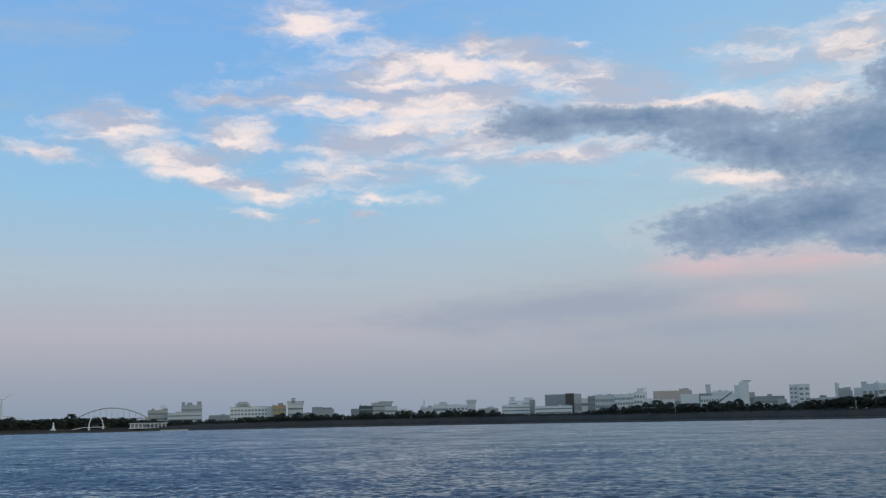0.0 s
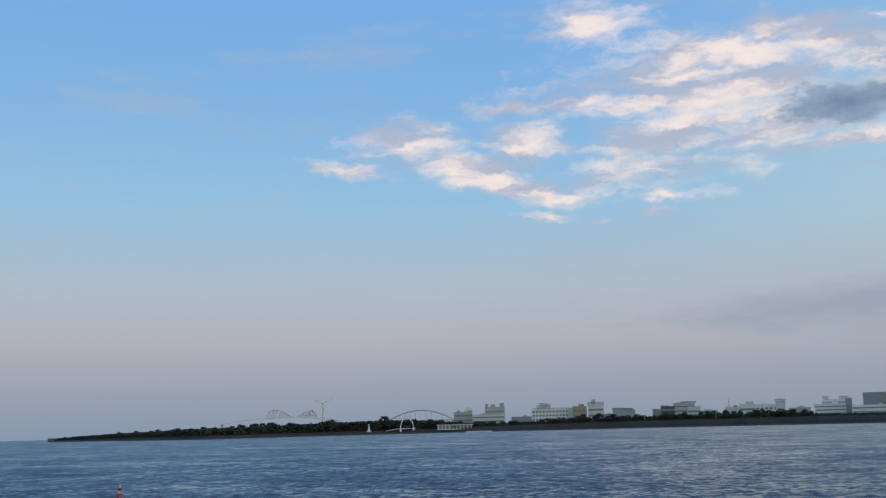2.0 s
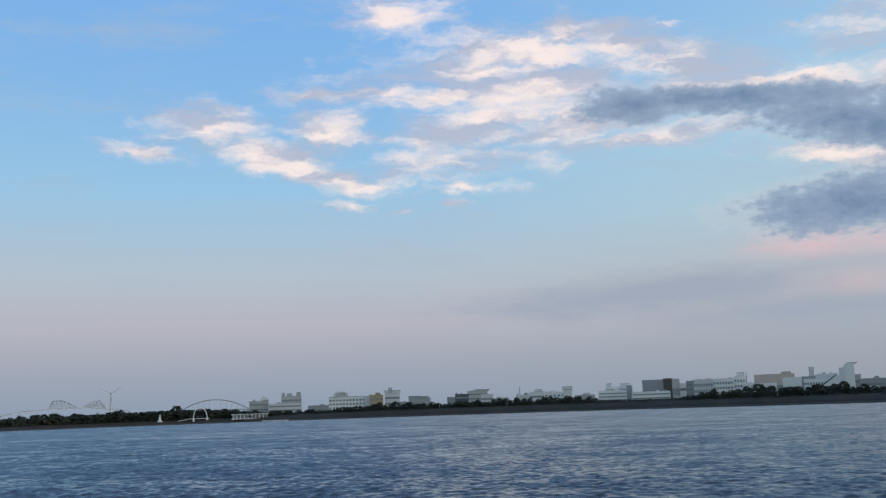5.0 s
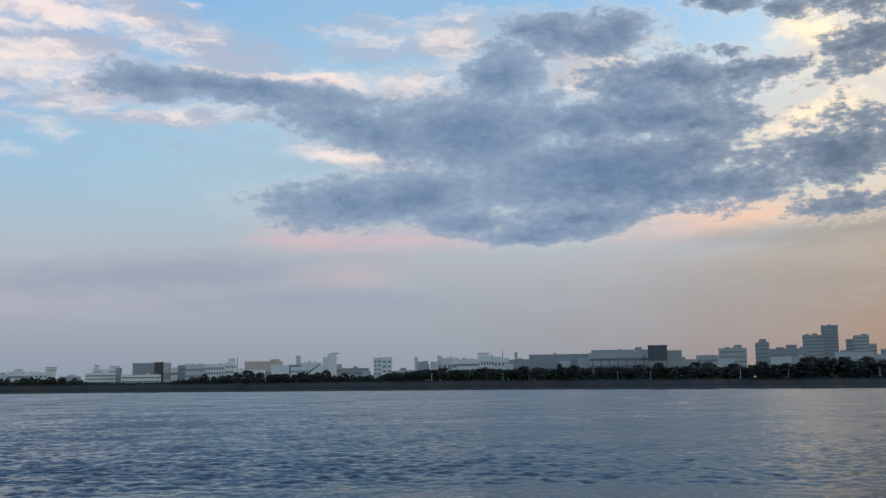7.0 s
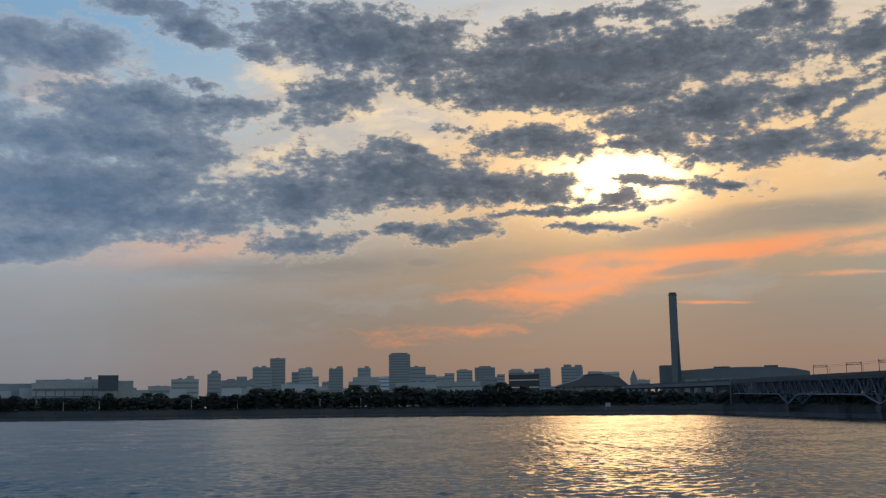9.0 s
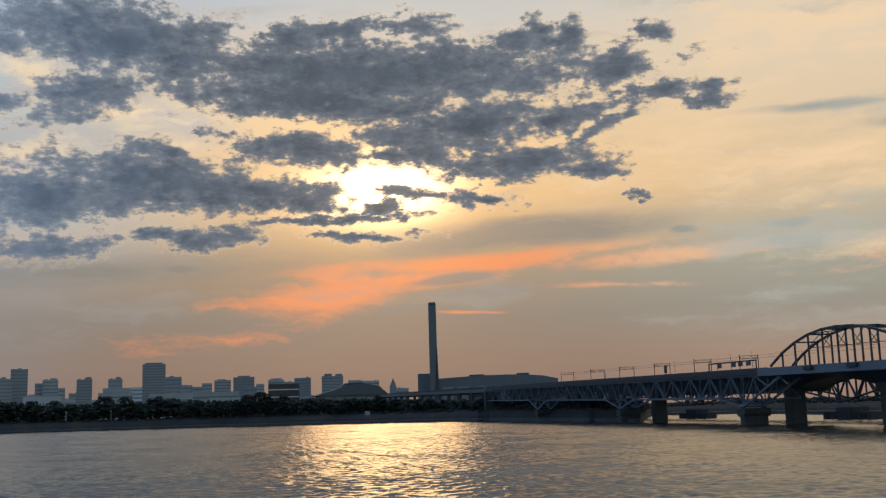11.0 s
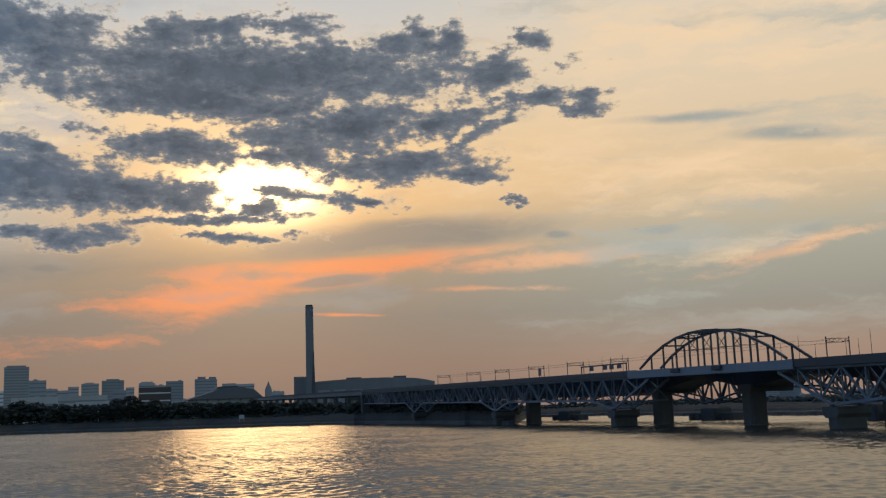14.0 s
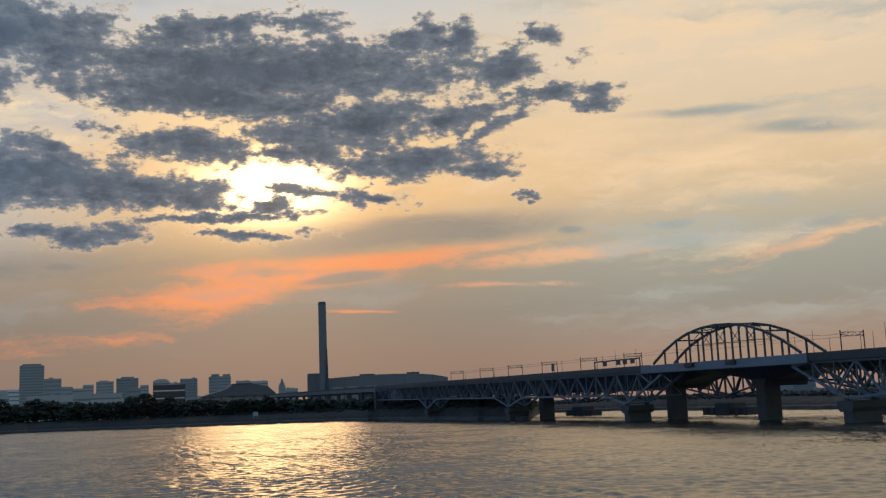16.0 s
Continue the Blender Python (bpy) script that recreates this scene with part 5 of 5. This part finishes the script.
def waterside_monuments():
    m = thing("white_beacon", "small white beacon tower on the shore", "beacon", facing(5.61, 1800, 4.5))
    part("plinth", box((0, 0, 1), (8, 8, 3), bevel=.2), WHITE, m)
    part("tower", tube([(0, 0, 2), (0, 0, 6), (0, 0, 9.5)], [2.6, 1.9, 1.5], 12), WHITE, m)
    part("gallery", tube([(0, 0, 9.2), (0, 0, 9.8)], [2.2, 2.2], 12), GREY, m)
    part("lantern", tube([(0, 0, 9.8), (0, 0, 12), (0, 0, 13.4)], [1.1, 1.1, .2], 10), WHITE, m)
    a = thing("arch_monument", "tall white arch beside the water", "monument", facing(7.68, 1812, 5.0))
    pts = [(11 * math.cos(math.pi * k / 20) if 2 < k < 18 else 11 * math.cos(math.pi * k / 20), 0, 3 + 18.5 * math.sin(math.pi * k / 20) ** .8) for k in range(21)]
    part("arch", tube(pts, [.95] * 21, 8), WHITE, a)
    part("foot", box((-11, 0, 1), (3.4, 3.4, 5), bevel=.2), WHITE, a)
    part("foot", box((11, 0, 1), (3.4, 3.4, 5), bevel=.2), WHITE, a)
    part("platform", box((-2, 2, 3.6), (34, 5, 1.1), bevel=.2), WHITE, a)
    part("ramp", bar((-19, 2, 3.4), (-37, 2, .2), 4, 1.0), WHITE, a)
    for x in (-4, 0, 4):
        part("railing_post", bar((x, 0, 4), (x, 0, 8), .4), CONCRETE, a)
    p = thing("pavilion", "low white waterside pavilion with columns", "building", facing(10.28, 1806, 4.0))
    part("wall", box((0, 8, 4), (54, 8, 8), bevel=.2), GREY, p)
    part("roof", box((0, 5, 9), (62, 18, 1.2), bevel=.3), WHITE, p)
    part("terrace", box((0, 2, 1.4), (62, 16, 1.2), bevel=.2), WHITE, p)
    for i in range(10):
        part("column", box((-28 + 56 * i / 9, -2.5, 5), (1.6, 1.4, 7.4), bevel=.1), WHITE, p)
    part("gable", prism([(-6, 4), (4, 4), (-1, 9)], -4, -2.8), ROOF, p)
    j = thing("jetty", "low white concrete jetty at the waterline", "jetty", facing(11.6, 1775, 0))
    part("slab", box((0, 0, .9), (44, 8, 1.4), bevel=.2), WHITE, j)
    for i in range(6):
        part("pile", box((-19 + 38 * i / 5, 0, -.6), (1.6, 6, 2.4), bevel=.1), CONCRETE, j)
    b = thing("buoy", "small red navigation buoy with a white-banded tower afloat", "buoy", Matrix.Translation(polar(-7.33, 139, 0)))
    part("float", tube([(0, 0, -.5), (0, 0, .1), (0, 0, .38), (0, 0, .5)], [.5, .66, .62, .3], 16), RED, b)
    for i in range(4):
        c, d = math.cos(i * 1.571 + .5), math.sin(i * 1.571 + .5)
        part("tower_leg", bar((.34 * c, .34 * d, .45), (.16 * c, .16 * d, 1.6), .09), RED, b)
    part("daymark", tube([(0, 0, .95), (0, 0, 1.0), (0, 0, 1.3), (0, 0, 1.34)], [.2, .3, .26, .18], 10), WHITE, b, "white band round the tower")
    part("platform", tube([(0, 0, 1.58), (0, 0, 1.66)], [.3, .3], 12), RED, b)
    part("lamp", tube([(0, 0, 1.66), (0, 0, 1.78), (0, 0, 1.98), (0, 0, 2.08)], [.1, .14, .12, .05], 8), WHITE, b)


waterside_monuments()


def lamp_post(az, label="slim pale lamp post on the bank"):
    d, z = shore(az)
    t = thing("lamp_post", label, "lamp post", facing(az, d + 31, z), group="lamp posts along the bank")
    part("pole", tube([(0, 0, -.5), (0, 0, 4), (0, 0, 8)], [.22, .18, .12], 6), WHITE, t)
    part("head", box((0, 0, 8.1), (1.2, .5, .4), bevel=.08), WHITE, t)
    return t


for a in (20.5, 24.2, 30.6, 38.4, 47.4, 51.3, 57.5, 59.25, 63.9, 66.3, 70.7, 72.9, 79.0):
    lamp_post(a)


def roof_mast(az, d, z0, z1):
    t = thing("roof_mast", "thin red and white roof mast", "mast", facing(az, d, z0), group="roof masts")
    h = z1 - z0
    part("lattice", tube([(0, 0, -3), (0, 0, h * .5), (0, 0, h)], [.7, .5, .25], 6), GREY, t)
    part("platform", box((0, 0, h * .55), (1.8, 1.8, .4), bevel=.05), RED, t)


roof_mast(51.3, 1285, 33, 47)
roof_mast(36.9, 1510, 27, 48)
roof_mast(24.9, 1810, 30, 45)


def slanted_roof():
    t = thing("lean_to_stair", "white building flank with a dark sloping roofline", "building", facing(41.0, 1395, BASE))
    part("wall", prism([(-13, -1), (13, -1), (13, 27), (8, 27), (-13, 12)], 0, 10), WHITE, t)
    part("roof_edge", prism([(-13.5, 12.2), (8, 27.4), (8, 29), (-13.5, 13.8)], -.6, 10.4), SLATE, t)


slanted_roof()


def dark_frame():
    """Open steel frame in front of the long hall."""
    t = thing("steel_frame", "open dark steel frame in front of a hall", "frame", facing(58.0, 1130, BASE))
    for i in range(9):
        part("post", bar((-36 + 9 * i, 0, 0), (-36 + 9 * i, 0, 25 + (3 if i == 6 else 0)), .9), ROOF, t)
    for z in (11, 17, 24):
        part("beam", bar((-40, 0, z), (40, 0, z), 1.1), ROOF, t)


dark_frame()


def waterside_signboard():
    d, z = shore(86.3)
    t = thing("signboard", "pale board on posts at the water's edge", "signboard", facing(86.3, d + 12, 4.2))
    part("board", box((0, 0, 3.0), (3.6, .3, 2.8), bevel=.05), CONCRETE, t)
    for x in (-1.6, 1.6):
        part("post", bar((x, .2, -2), (x, .2, 3), .3), GREY, t)


waterside_signboard()
